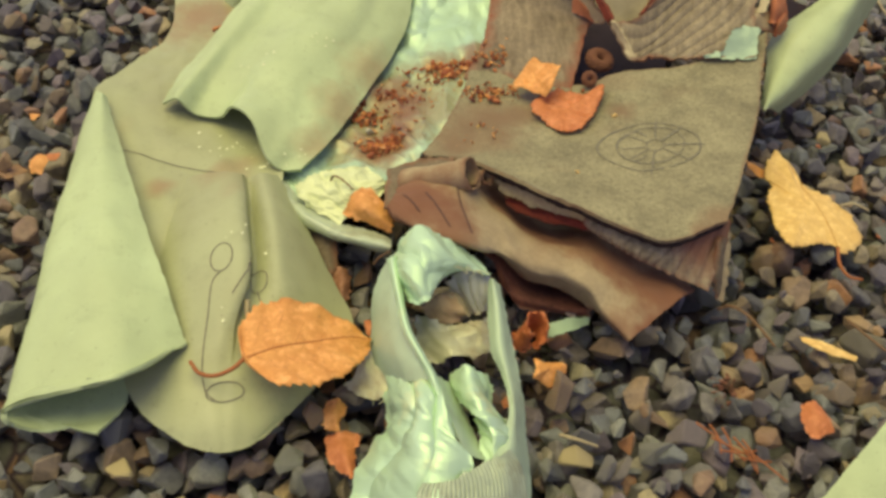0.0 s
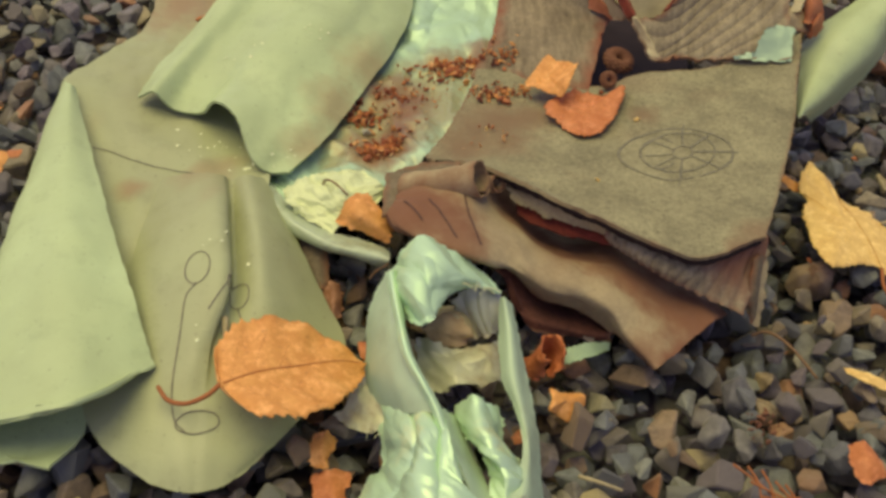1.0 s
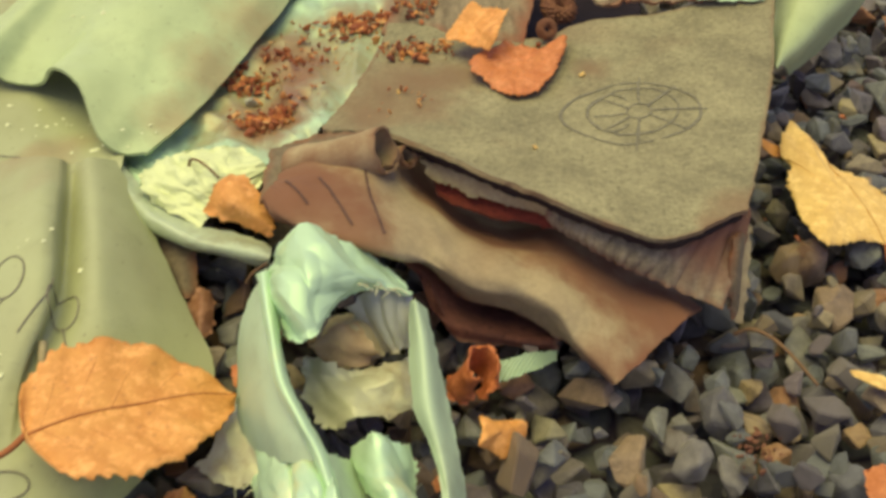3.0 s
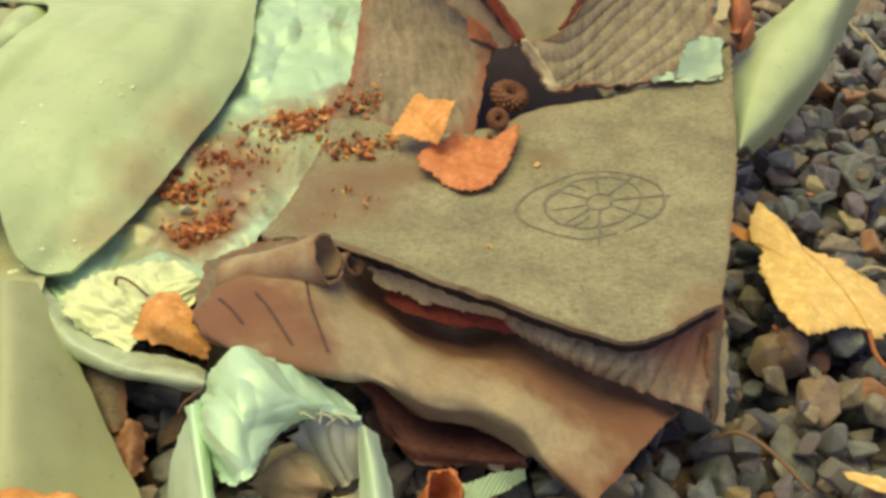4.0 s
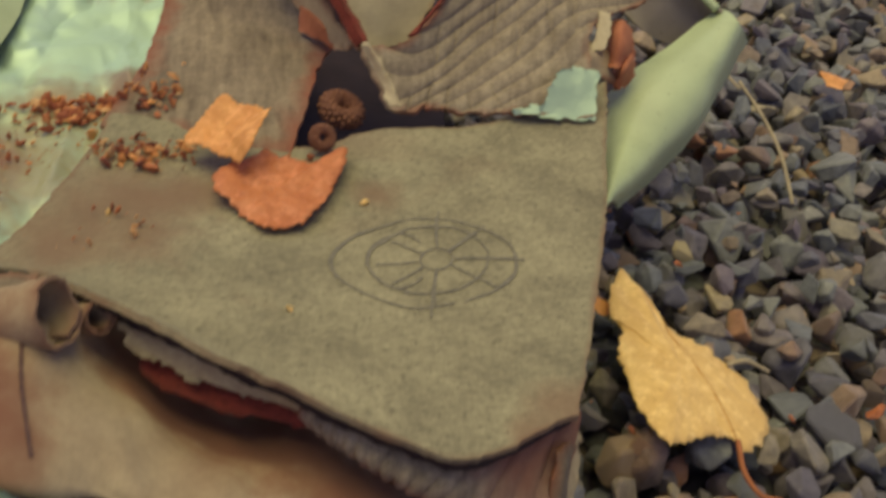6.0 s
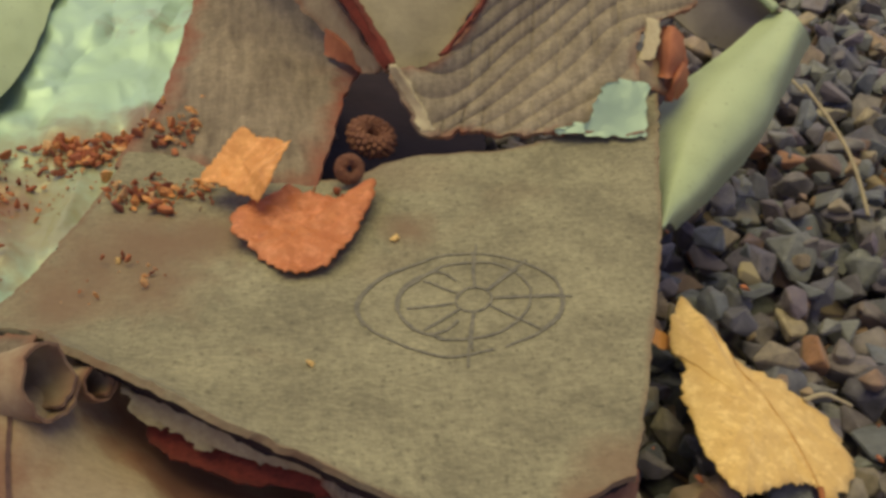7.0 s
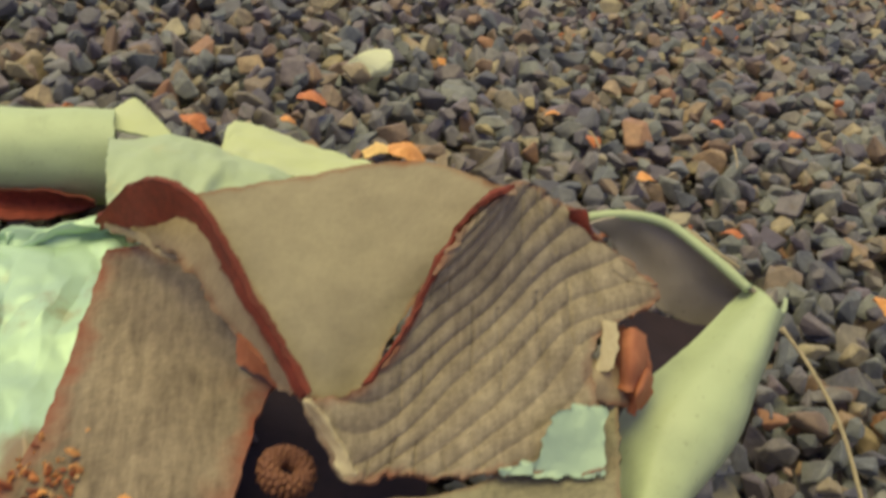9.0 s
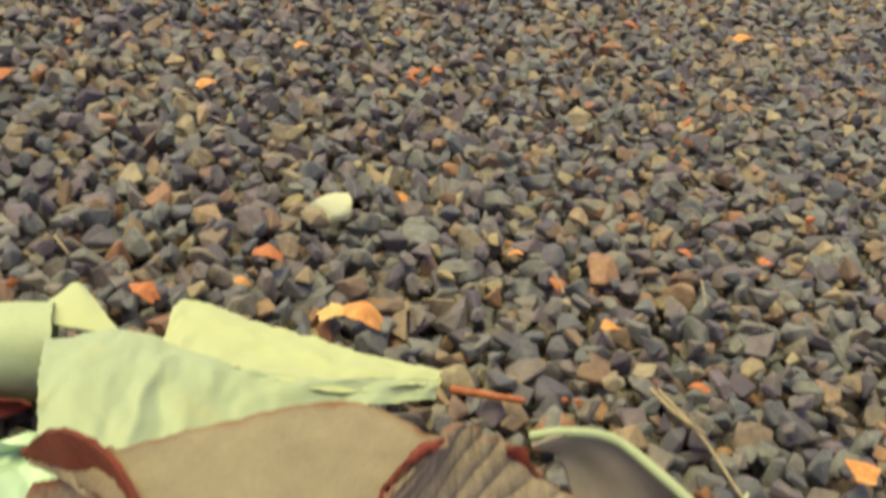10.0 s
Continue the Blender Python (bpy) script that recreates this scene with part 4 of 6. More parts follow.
    # Board layer blackened to carry the contact shade below the front edge.
    sheet("edge_layer", DARK_SHADE, [
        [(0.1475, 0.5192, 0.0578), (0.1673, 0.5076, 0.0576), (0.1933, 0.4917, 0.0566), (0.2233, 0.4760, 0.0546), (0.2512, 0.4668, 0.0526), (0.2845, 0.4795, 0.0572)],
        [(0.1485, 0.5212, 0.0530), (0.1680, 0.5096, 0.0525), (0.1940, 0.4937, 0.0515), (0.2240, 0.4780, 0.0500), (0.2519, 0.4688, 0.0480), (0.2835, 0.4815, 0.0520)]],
        t, "layer under the top sheet, coloured near-black as shade", nu=10, nv=90, thick=0.001, wrinkle=0.001, ragged=0.0012, seed=81)
    sheet("corner_strip", BOARD_DARK, [
        [(0.2814, 0.4734, 0.0480), (0.2852, 0.4762, 0.0500), (0.2908, 0.4786, 0.0460)],
        [(0.2816, 0.4652, 0.0340), (0.2856, 0.4658, 0.0360), (0.2915, 0.4724, 0.0320)],
        [(0.2869, 0.4608, 0.0160), (0.2894, 0.4613, 0.0180), (0.2935, 0.4676, 0.0140)]],
        t, nu=30, nv=14, thick=0.0012, wrinkle=0.002, ragged=0.002, seed=15)
    sheet("corner_strip", TORN_EDGE, [
        [(0.2868, 0.4846, 0.0580), (0.2894, 0.4846, 0.0560)],
        [(0.2872, 0.4777, 0.0440), (0.2917, 0.4770, 0.0420)],
        [(0.2864, 0.4672, 0.0300), (0.2923, 0.4677, 0.0280)],
        [(0.2884, 0.4612, 0.0160), (0.2921, 0.4595, 0.0140)]],
        t, "pale curled strip at the torn corner", nu=50, nv=12, thick=0.0008, wrinkle=0.003, ragged=0.002, seed=88)
    sheet("corner_strip", TORN_EDGE, [
        [(0.2871, 0.4885, 0.0500), (0.2883, 0.4870, 0.0500)],
        [(0.2848, 0.4749, 0.0360), (0.2872, 0.4735, 0.0360)],
        [(0.2827, 0.4642, 0.0220), (0.2863, 0.4634, 0.0200)]],
        t, "narrow torn strip at the corner", nu=40, nv=8, thick=0.0008, wrinkle=0.002, ragged=0.0014, seed=89)
    sheet("scroll", BOARD_FLAP, rolled_ribs((0.1086, 0.5166, 0.0420), (0.1446, 0.5033, 0.0630), 0.0088, 0.0062, 1.2, 3.7, 4), t, "curled-up brown scroll", nu=30, nv=60,
          thick=0.0009, wrinkle=0.0015, ragged=0.0012, seed=16)
    sheet("scroll", BOARD_FLAP, rolled_ribs((0.1430, 0.5207, 0.0440), (0.1552, 0.5120, 0.0540), 0.0046, 0.0030, 1.2, 3.6, 4), t, "small inner curl", nu=20, nv=40,
          thick=0.0008, wrinkle=0.001, ragged=0.0012, seed=19)
    sheet("side_fold", BOARD_DARK, [
        [(0.0986, 0.5336, 0.0360), (0.1156, 0.5408, 0.0400), (0.1364, 0.5373, 0.0460)],
        [(0.0971, 0.5136, 0.0400), (0.1141, 0.5149, 0.0420), (0.1362, 0.5174, 0.0460)],
        [(0.0965, 0.4890, 0.0470), (0.1148, 0.4951, 0.0460), (0.1360, 0.5046, 0.0480)]],
        t, nu=40, nv=40, thick=0.0012, wrinkle=0.003, ragged=0.0012, seed=17)


def side_board():
    ob = sheet("narrow_board", BOARD_STRIP, [
        [(0.1738, 0.7724, 0.0500), (0.1933, 0.7685, 0.0540), (0.2194, 0.7491, 0.0580), (0.2387, 0.6968, 0.0560)],
        [(0.1691, 0.7345, 0.0440), (0.1913, 0.7295, 0.0490), (0.2136, 0.7134, 0.0520), (0.2362, 0.6916, 0.0500)],
        [(0.1607, 0.6750, 0.0400), (0.1807, 0.6698, 0.0440), (0.2047, 0.6671, 0.0480), (0.2296, 0.6718, 0.0500)],
        [(0.1471, 0.6416, 0.0310), (0.1726, 0.6368, 0.0330), (0.1951, 0.6273, 0.0370), (0.2168, 0.6213, 0.0420)]],
        nu=50, nv=50, thick=0.002, wrinkle=0.0015, ragged=0.001, seed=18)
    tagged(ob, "narrow strip of brown fibreboard with rusty edge", "board")


# ---- bent torn board on top ----
def torn_board():
    t = thing("torn_board", "bent torn brown board with a ribbed face and silver tape", "board")
    sheet("smooth_panel", BOARD_TAN, [
        [(0.2429, 0.6632, 0.0680), (0.2505, 0.6640, 0.0660), (0.2572, 0.6662, 0.0660), (0.2618, 0.6683, 0.0680)],
        [(0.2257, 0.6914, 0.0880), (0.2424, 0.6914, 0.0880), (0.2615, 0.6915, 0.0880), (0.2813, 0.6909, 0.0920)],
        [(0.2050, 0.7252, 0.1050), (0.2387, 0.7339, 0.1100), (0.2813, 0.7306, 0.1220), (0.3073, 0.7012, 0.1300)]],
        t, "smooth tan inner face", nu=60, nv=50, thick=0.0025, wrinkle=0.0015, ragged=0.0012, seed=20)
    lower_half = [
        [(0.2420, 0.6589, 0.0700), (0.2549, 0.6406, 0.0550), (0.2705, 0.6387, 0.0590), (0.2878, 0.6357, 0.0610), (0.3054, 0.6346, 0.0640), (0.3344, 0.6294, 0.0690)],
        [(0.2582, 0.6610, 0.0740), (0.2694, 0.6547, 0.0680), (0.2823, 0.6538, 0.0680), (0.2967, 0.6521, 0.0700), (0.3130, 0.6506, 0.0730), (0.3375, 0.6514, 0.0780)],
        [(0.2713, 0.6699, 0.0860), (0.2830, 0.6728, 0.0820), (0.2948, 0.6736, 0.0820), (0.3078, 0.6718, 0.0840), (0.3238, 0.6734, 0.0860), (0.3408, 0.6736, 0.0880)]]
    upper_half = [
        [(0.2787, 0.6821, 0.0980), (0.2900, 0.6846, 0.0970), (0.3031, 0.6858, 0.0970), (0.3179, 0.6892, 0.0980), (0.3389, 0.6930, 0.0980), (0.3646, 0.6871, 0.0970)],
        [(0.2852, 0.6852, 0.1120), (0.2948, 0.6898, 0.1120), (0.3069, 0.6948, 0.1120), (0.3230, 0.7000, 0.1100), (0.3414, 0.7048, 0.1060), (0.3591, 0.7018, 0.1020)],
        [(0.2966, 0.6941, 0.1260), (0.3029, 0.6956, 0.1300), (0.3176, 0.7141, 0.1260), (0.3267, 0.7148, 0.1200), (0.3372, 0.7169, 0.1150), (0.3474, 0.7081, 0.1080)]]
    sheet("ribbed_panel", BOARD_FACE, lower_half + upper_half,
        t, "ribbed grey-brown torn face", nu=170, nv=150, thick=0.002, wrinkle=0.0012, ragged=0.0022, seed=21, pleat=(-7.5, 7.5, 0.0015), cracks=(5, 8, 0.0010))
    sheet("rust_lip", RUST, [
        [(0.1691, 0.7792, 0.0600), (0.1864, 0.7453, 0.0980), (0.2049, 0.7209, 0.1070), (0.2254, 0.6903, 0.0910), (0.2445, 0.6615, 0.0730)],
        [(0.1724, 0.7822, 0.0550), (0.1906, 0.7514, 0.0760), (0.2057, 0.7285, 0.0930), (0.2237, 0.6962, 0.0835), (0.2432, 0.6642, 0.0680)]],
        t, "rust-brown folded lip", nu=16, nv=70, thick=0.002, wrinkle=0.001, ragged=0.0012, seed=22)
    sheet("under_lip", BOARD_FLAP, [
        [(0.1698, 0.7927, 0.0520), (0.1889, 0.7628, 0.0740), (0.2060, 0.7484, 0.0840), (0.2234, 0.7067, 0.0760), (0.2431, 0.6708, 0.0640)],
        [(0.1723, 0.7906, 0.0480), (0.1858, 0.7646, 0.0580), (0.2010, 0.7416, 0.0680), (0.2179, 0.7138, 0.0620), (0.2379, 0.6815, 0.0560)]],
        t, nu=16, nv=60, thick=0.0018, wrinkle=0.0015, ragged=0.003, seed=23)
    sheet("corner_edge", PAPER, [
        [(0.2411, 0.6550, 0.0740), (0.2430, 0.6534, 0.0750)],
        [(0.2483, 0.6496, 0.0640), (0.2514, 0.6477, 0.0660)],
        [(0.2542, 0.6403, 0.0560), (0.2586, 0.6403, 0.0580)]],
        t, "pale worn corner edge", nu=40, nv=10, thick=0.0014, wrinkle=0.0008, ragged=0.001, seed=24)
    sheet("tape", TAPE, [
        [(0.3203, 0.6459, 0.0810), (0.3292, 0.6475, 0.0820), (0.3380, 0.6468, 0.0820)],
        [(0.3154, 0.6390, 0.0740), (0.3263, 0.6382, 0.0750), (0.3362, 0.6373, 0.0760)],
        [(0.3118, 0.6321, 0.0660), (0.3220, 0.6302, 0.0680), (0.3342, 0.6284, 0.0700)]],
        t, "torn piece of silver tape", nu=24, nv=24, thick=0.0004, wrinkle=0.0008, ragged=0.002, crumple=0.001, seed=25)
    sheet("tape_tail", TAPE, [
        [(0.3013, 0.6350, 0.0660), (0.3063, 0.6345, 0.0680), (0.3123, 0.6342, 0.0700)],
        [(0.3023, 0.6336, 0.0640), (0.3070, 0.6316, 0.0660), (0.3130, 0.6306, 0.0670)]],
        t, "frayed end of the tape", nu=10, nv=20, thick=0.0004, wrinkle=0.0008, ragged=0.003, seed=26)
    sheet("torn_curl", ORANGE_PAPER, [
        [(0.3506, 0.6843, 0.0880), (0.3544, 0.6776, 0.0920), (0.3632, 0.6809, 0.0870)],
        [(0.3507, 0.6772, 0.0810), (0.3515, 0.6661, 0.0880), (0.3633, 0.6725, 0.0810)],
        [(0.3510, 0.6681, 0.0740), (0.3521, 0.6610, 0.0780), (0.3617, 0.6705, 0.0740)]],
        t, "orange-brown torn curl", nu=24, nv=20, thick=0.0012, wrinkle=0.002, ragged=0.0014, seed=27)
    sheet("torn_curl", ORANGE_PAPER, [
        [(0.3586, 0.6744, 0.0760), (0.3610, 0.6705, 0.0810), (0.3654, 0.6695, 0.0760)],
        [(0.3539, 0.6676, 0.0720), (0.3550, 0.6599, 0.0790), (0.3639, 0.6656, 0.0720)],
        [(0.3524, 0.6626, 0.0670), (0.3537, 0.6569, 0.0700), (0.3613, 0.6635, 0.0670)]],
        t, "orange-brown torn curl", nu=24, nv=20, thick=0.0012, wrinkle=0.002, ragged=0.0014, seed=28)
    sheet("rust_rim", RUST, [
        [(0.3331, 0.7111, 0.1190), (0.3399, 0.7131, 0.1170)], [(0.3396, 0.7135, 0.1120), (0.3452, 0.7096, 0.1110)], [(0.3471, 0.7109, 0.1060), (0.3497, 0.7081, 0.1060)]],
        t, "dark red worn rim", nu=20, nv=8, thick=0.002, wrinkle=0.001, ragged=0.001, seed=32)
    sheet("side_lip", RUST, [
        [(0.3069, 0.6961, 0.1330), (0.2985, 0.6915, 0.1310)],
        [(0.3008, 0.6990, 0.1280), (0.2939, 0.6921, 0.1260)],
        [(0.2944, 0.6947, 0.1210), (0.2897, 0.6909, 0.1190)],
        [(0.2870, 0.6864, 0.1120), (0.2833, 0.6843, 0.1100)],
        [(0.2799, 0.6799, 0.0980), (0.2773, 0.6780, 0.0960)],
        [(0.2712, 0.6685, 0.0900), (0.2684, 0.6667, 0.0880)],
        [(0.2616, 0.6591, 0.0810), (0.2592, 0.6581, 0.0790)]],
        t, "rust-brown torn lip between the two faces", nu=50, nv=8, thick=0.0015, wrinkle=0.001, ragged=0.0012, seed=86)
    sheet("torn_edge", TORN_EDGE, [
        [(0.1719, 0.7684, 0.0640), (0.1845, 0.7617, 0.0660), (0.1958, 0.7542, 0.0660), (0.2047, 0.7481, 0.0660)],
        [(0.1733, 0.7676, 0.0620), (0.1843, 0.7599, 0.0630), (0.1974, 0.7483, 0.0630), (0.2044, 0.7472, 0.0640)]],
        t, "pale torn edge of the under layer", nu=8, nv=50, thick=0.0012, wrinkle=0.001, ragged=0.0014, seed=87)
    sheet("hook", ORANGE_PAPER, [
        [(0.2235, 0.7049, 0.0620), (0.2273, 0.6967, 0.0630), (0.2323, 0.6883, 0.0620)], [(0.2242, 0.6997, 0.0530), (0.2300, 0.6941, 0.0540), (0.2382, 0.6842, 0.0550)]],
        t, "small orange-brown torn hook", nu=12, nv=16, thick=0.0015, wrinkle=0.001, ragged=0.001, seed=33)
    sheet("torn_sliver", PAPER, [
        [(0.3423, 0.6785, 0.0940), (0.3481, 0.6770, 0.0940)],
        [(0.3427, 0.6718, 0.0880), (0.3485, 0.6715, 0.0890)],
        [(0.3393, 0.6650, 0.0820), (0.3466, 0.6654, 0.0830)]],
        t, "cream torn sliver", nu=24, nv=10, thick=0.001, wrinkle=0.001, ragged=0.0012, seed=30)
    sheet("torn_base", BOARD_FLAP, [
        [(0.3332, 0.6757, 0.0800), (0.3403, 0.6711, 0.0840), (0.3531, 0.6707, 0.0800)],
        [(0.3300, 0.6664, 0.0770), (0.3379, 0.6619, 0.0820), (0.3526, 0.6649, 0.0760)],
        [(0.3273, 0.6570, 0.0740), (0.3378, 0.6563, 0.0760), (0.3535, 0.6610, 0.0700)]],
        t, "tan torn layer above the tape", nu=24, nv=24, thick=0.001, wrinkle=0.002, ragged=0.0016, seed=31)


# ---- vinyl loop beside the board, roll and laminate behind it ----
def vinyl_loop():
    t = thing("vinyl_loop", "pale vinyl offcut folded into an open loop", "plastic sheet")
    sheet("band", PALE, [
        [(0.4175, 0.7142, 0.0900), (0.4169, 0.6999, 0.0950), (0.4263, 0.6977, 0.0880), (0.4655, 0.7507, 0.0600)],
        [(0.3914, 0.6938, 0.0780), (0.3977, 0.6794, 0.0840), (0.4086, 0.6741, 0.0760), (0.4445, 0.7214, 0.0480)],
        [(0.3591, 0.6722, 0.0600), (0.3725, 0.6585, 0.0710), (0.3918, 0.6516, 0.0630), (0.4218, 0.6910, 0.0360)],
        [(0.3524, 0.6479, 0.0480), (0.3588, 0.6394, 0.0570), (0.3738, 0.6358, 0.0500), (0.4010, 0.6725, 0.0220)],
        [(0.3446, 0.6174, 0.0400), (0.3423, 0.6076, 0.0450), (0.3508, 0.6157, 0.0400), (0.3712, 0.6456, 0.0160)]],
        t, nu=70, nv=40, thick=0.0018, wrinkle=0.0010, ragged=0.0005, seed=40)
    sheet("loop", PALE_UNDER, [
        [(0.3534, 0.7338, 0.1000), (0.3709, 0.7380, 0.1020), (0.3897, 0.7354, 0.1010), (0.4018, 0.7208, 0.0980), (0.4145, 0.7037, 0.0920)],
        [(0.3682, 0.7376, 0.0900), (0.3789, 0.7367, 0.0860), (0.3924, 0.7280, 0.0840), (0.4068, 0.7204, 0.0820), (0.4185, 0.7102, 0.0850)],
        [(0.3740, 0.7278, 0.0780), (0.3855, 0.7251, 0.0710), (0.3973, 0.7200, 0.0670), (0.4086, 0.7150, 0.0680), (0.4147, 0.7113, 0.0780)]],
        t, "grey-brown inner face", nu=30, nv=60, thick=0.0015, wrinkle=0.001, ragged=0.0006, seed=41)
    # Added sheet, no real fold: its near-black colour paints the loop's inner shade.
    sheet("inner_fold", DARK_SHADE, [
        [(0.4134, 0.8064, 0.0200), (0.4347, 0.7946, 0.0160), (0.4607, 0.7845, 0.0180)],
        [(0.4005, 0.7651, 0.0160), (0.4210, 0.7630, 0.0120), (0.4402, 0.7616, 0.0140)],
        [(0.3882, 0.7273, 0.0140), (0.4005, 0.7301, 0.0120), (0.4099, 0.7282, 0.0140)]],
        t, "near-black sheet standing in for the shade in the loop", nu=20, nv=20, thick=0.0015, wrinkle=0.002, ragged=0.001, seed=48)
    mesh_object("rim", tube_mesh("rim", [(0.3550, 0.7414, 0.0980), (0.3688, 0.7393, 0.1020), (0.3866, 0.7348, 0.1020), (0.4010, 0.7180, 0.0980), (0.4123, 0.7048, 0.0930)], 0.0021, 40, 8),
                PALE, t, "pale rounded upper rim")


def back_roll():
    t = thing("vinyl_roll", "rolled-up pale vinyl sheet lying on gravel", "plastic roll")
    sheet("roll", PALE, rolled_ribs((0.0345, 0.8836, 0.0240), (0.1685, 0.8899, 0.0300), 0.024, 0.017, 1.5, 4.3, 4), t, nu=60, nv=70, thick=0.0016, wrinkle=0.001, ragged=0.0006, seed=42)
    sheet("corner_flap", CREAM, [
        [(0.1549, 0.8924, 0.0440), (0.1643, 0.8879, 0.0460), (0.1774, 0.8838, 0.0460), (0.1991, 0.8839, 0.0440)],
        [(0.1641, 0.9112, 0.0440), (0.1713, 0.9059, 0.0460), (0.1807, 0.9039, 0.0460), (0.1902, 0.9024, 0.0440)],
        [(0.1730, 0.9285, 0.0430), (0.1743, 0.9264, 0.0450), (0.1761, 0.9255, 0.0450), (0.1788, 0.9256, 0.0430)]],
        t, "turned-up cream corner", nu=24, nv=24, thick=0.001, wrinkle=0.0008, ragged=0.0006, seed=43)
    sheet("dark_lining", RUST, [
        [(0.1048, 0.8584, 0.0240), (0.1344, 0.8578, 0.0240), (0.1625, 0.8533, 0.0260)],
        [(0.1049, 0.8565, 0.0160), (0.1340, 0.8600, 0.0150), (0.1620, 0.8606, 0.0180)],
        [(0.1071, 0.8439, 0.0140), (0.1350, 0.8525, 0.0130), (0.1571, 0.8579, 0.0160)]],
        t, "red-brown lining under the roll", nu=24, nv=40, thick=0.001, wrinkle=0.003, ragged=0.001, seed=44)


def laminate():
    t = thing("laminate_sheet", "folded cream and mint foil laminate with a torn edge", "laminate")
    sheet("front_face", MINT, [
        [(0.1710, 0.8063, 0.0460), (0.1974, 0.7911, 0.0440), (0.2217, 0.8010, 0.0400), (0.2504, 0.8171, 0.0360), (0.2843, 0.8319, 0.0340), (0.3248, 0.8483, 0.0300), (0.3531, 0.8585, 0.0260)],
        [(0.1687, 0.8336, 0.0560), (0.1971, 0.8393, 0.0540), (0.2211, 0.8477, 0.0500), (0.2479, 0.8519, 0.0460), (0.2798, 0.8507, 0.0410), (0.3198, 0.8585, 0.0360), (0.3548, 0.8643, 0.0320)],
        [(0.1669, 0.8668, 0.0520), (0.1958, 0.8777, 0.0500), (0.2192, 0.8757, 0.0470), (0.2482, 0.8601, 0.0450), (0.2803, 0.8552, 0.0400), (0.3203, 0.8617, 0.0360), (0.3560, 0.8662, 0.0320)]],
        t, "mint silver front face", nu=36, nv=90, thick=0.0008, wrinkle=0.0016, ragged=0.0010, seed=45, crumple=0.0018)
    sheet("upper_flap", CREAM, [
        [(0.1964, 0.8694, 0.0480), (0.2169, 0.8667, 0.0460), (0.2325, 0.8618, 0.0450), (0.2587, 0.8564, 0.0430), (0.2905, 0.8469, 0.0390), (0.3254, 0.8567, 0.0350), (0.3549, 0.8628, 0.0310)],
        [(0.1984, 0.8776, 0.0450), (0.2174, 0.8795, 0.0420), (0.2311, 0.8940, 0.0410), (0.2627, 0.8820, 0.0400), (0.2929, 0.8714, 0.0380), (0.3212, 0.8679, 0.0360), (0.3568, 0.8672, 0.0320)],
        [(0.1992, 0.8820, 0.0440), (0.2175, 0.8863, 0.0400), (0.2290, 0.9239, 0.0380), (0.2669, 0.9071, 0.0370), (0.2940, 0.8968, 0.0360), (0.3206, 0.8835, 0.0350), (0.3589, 0.8731, 0.0320)]],
        t, "cream upper flap", nu=36, nv=90, thick=0.0008, wrinkle=0.0018, ragged=0.0016, seed=46, crumple=0.0012)


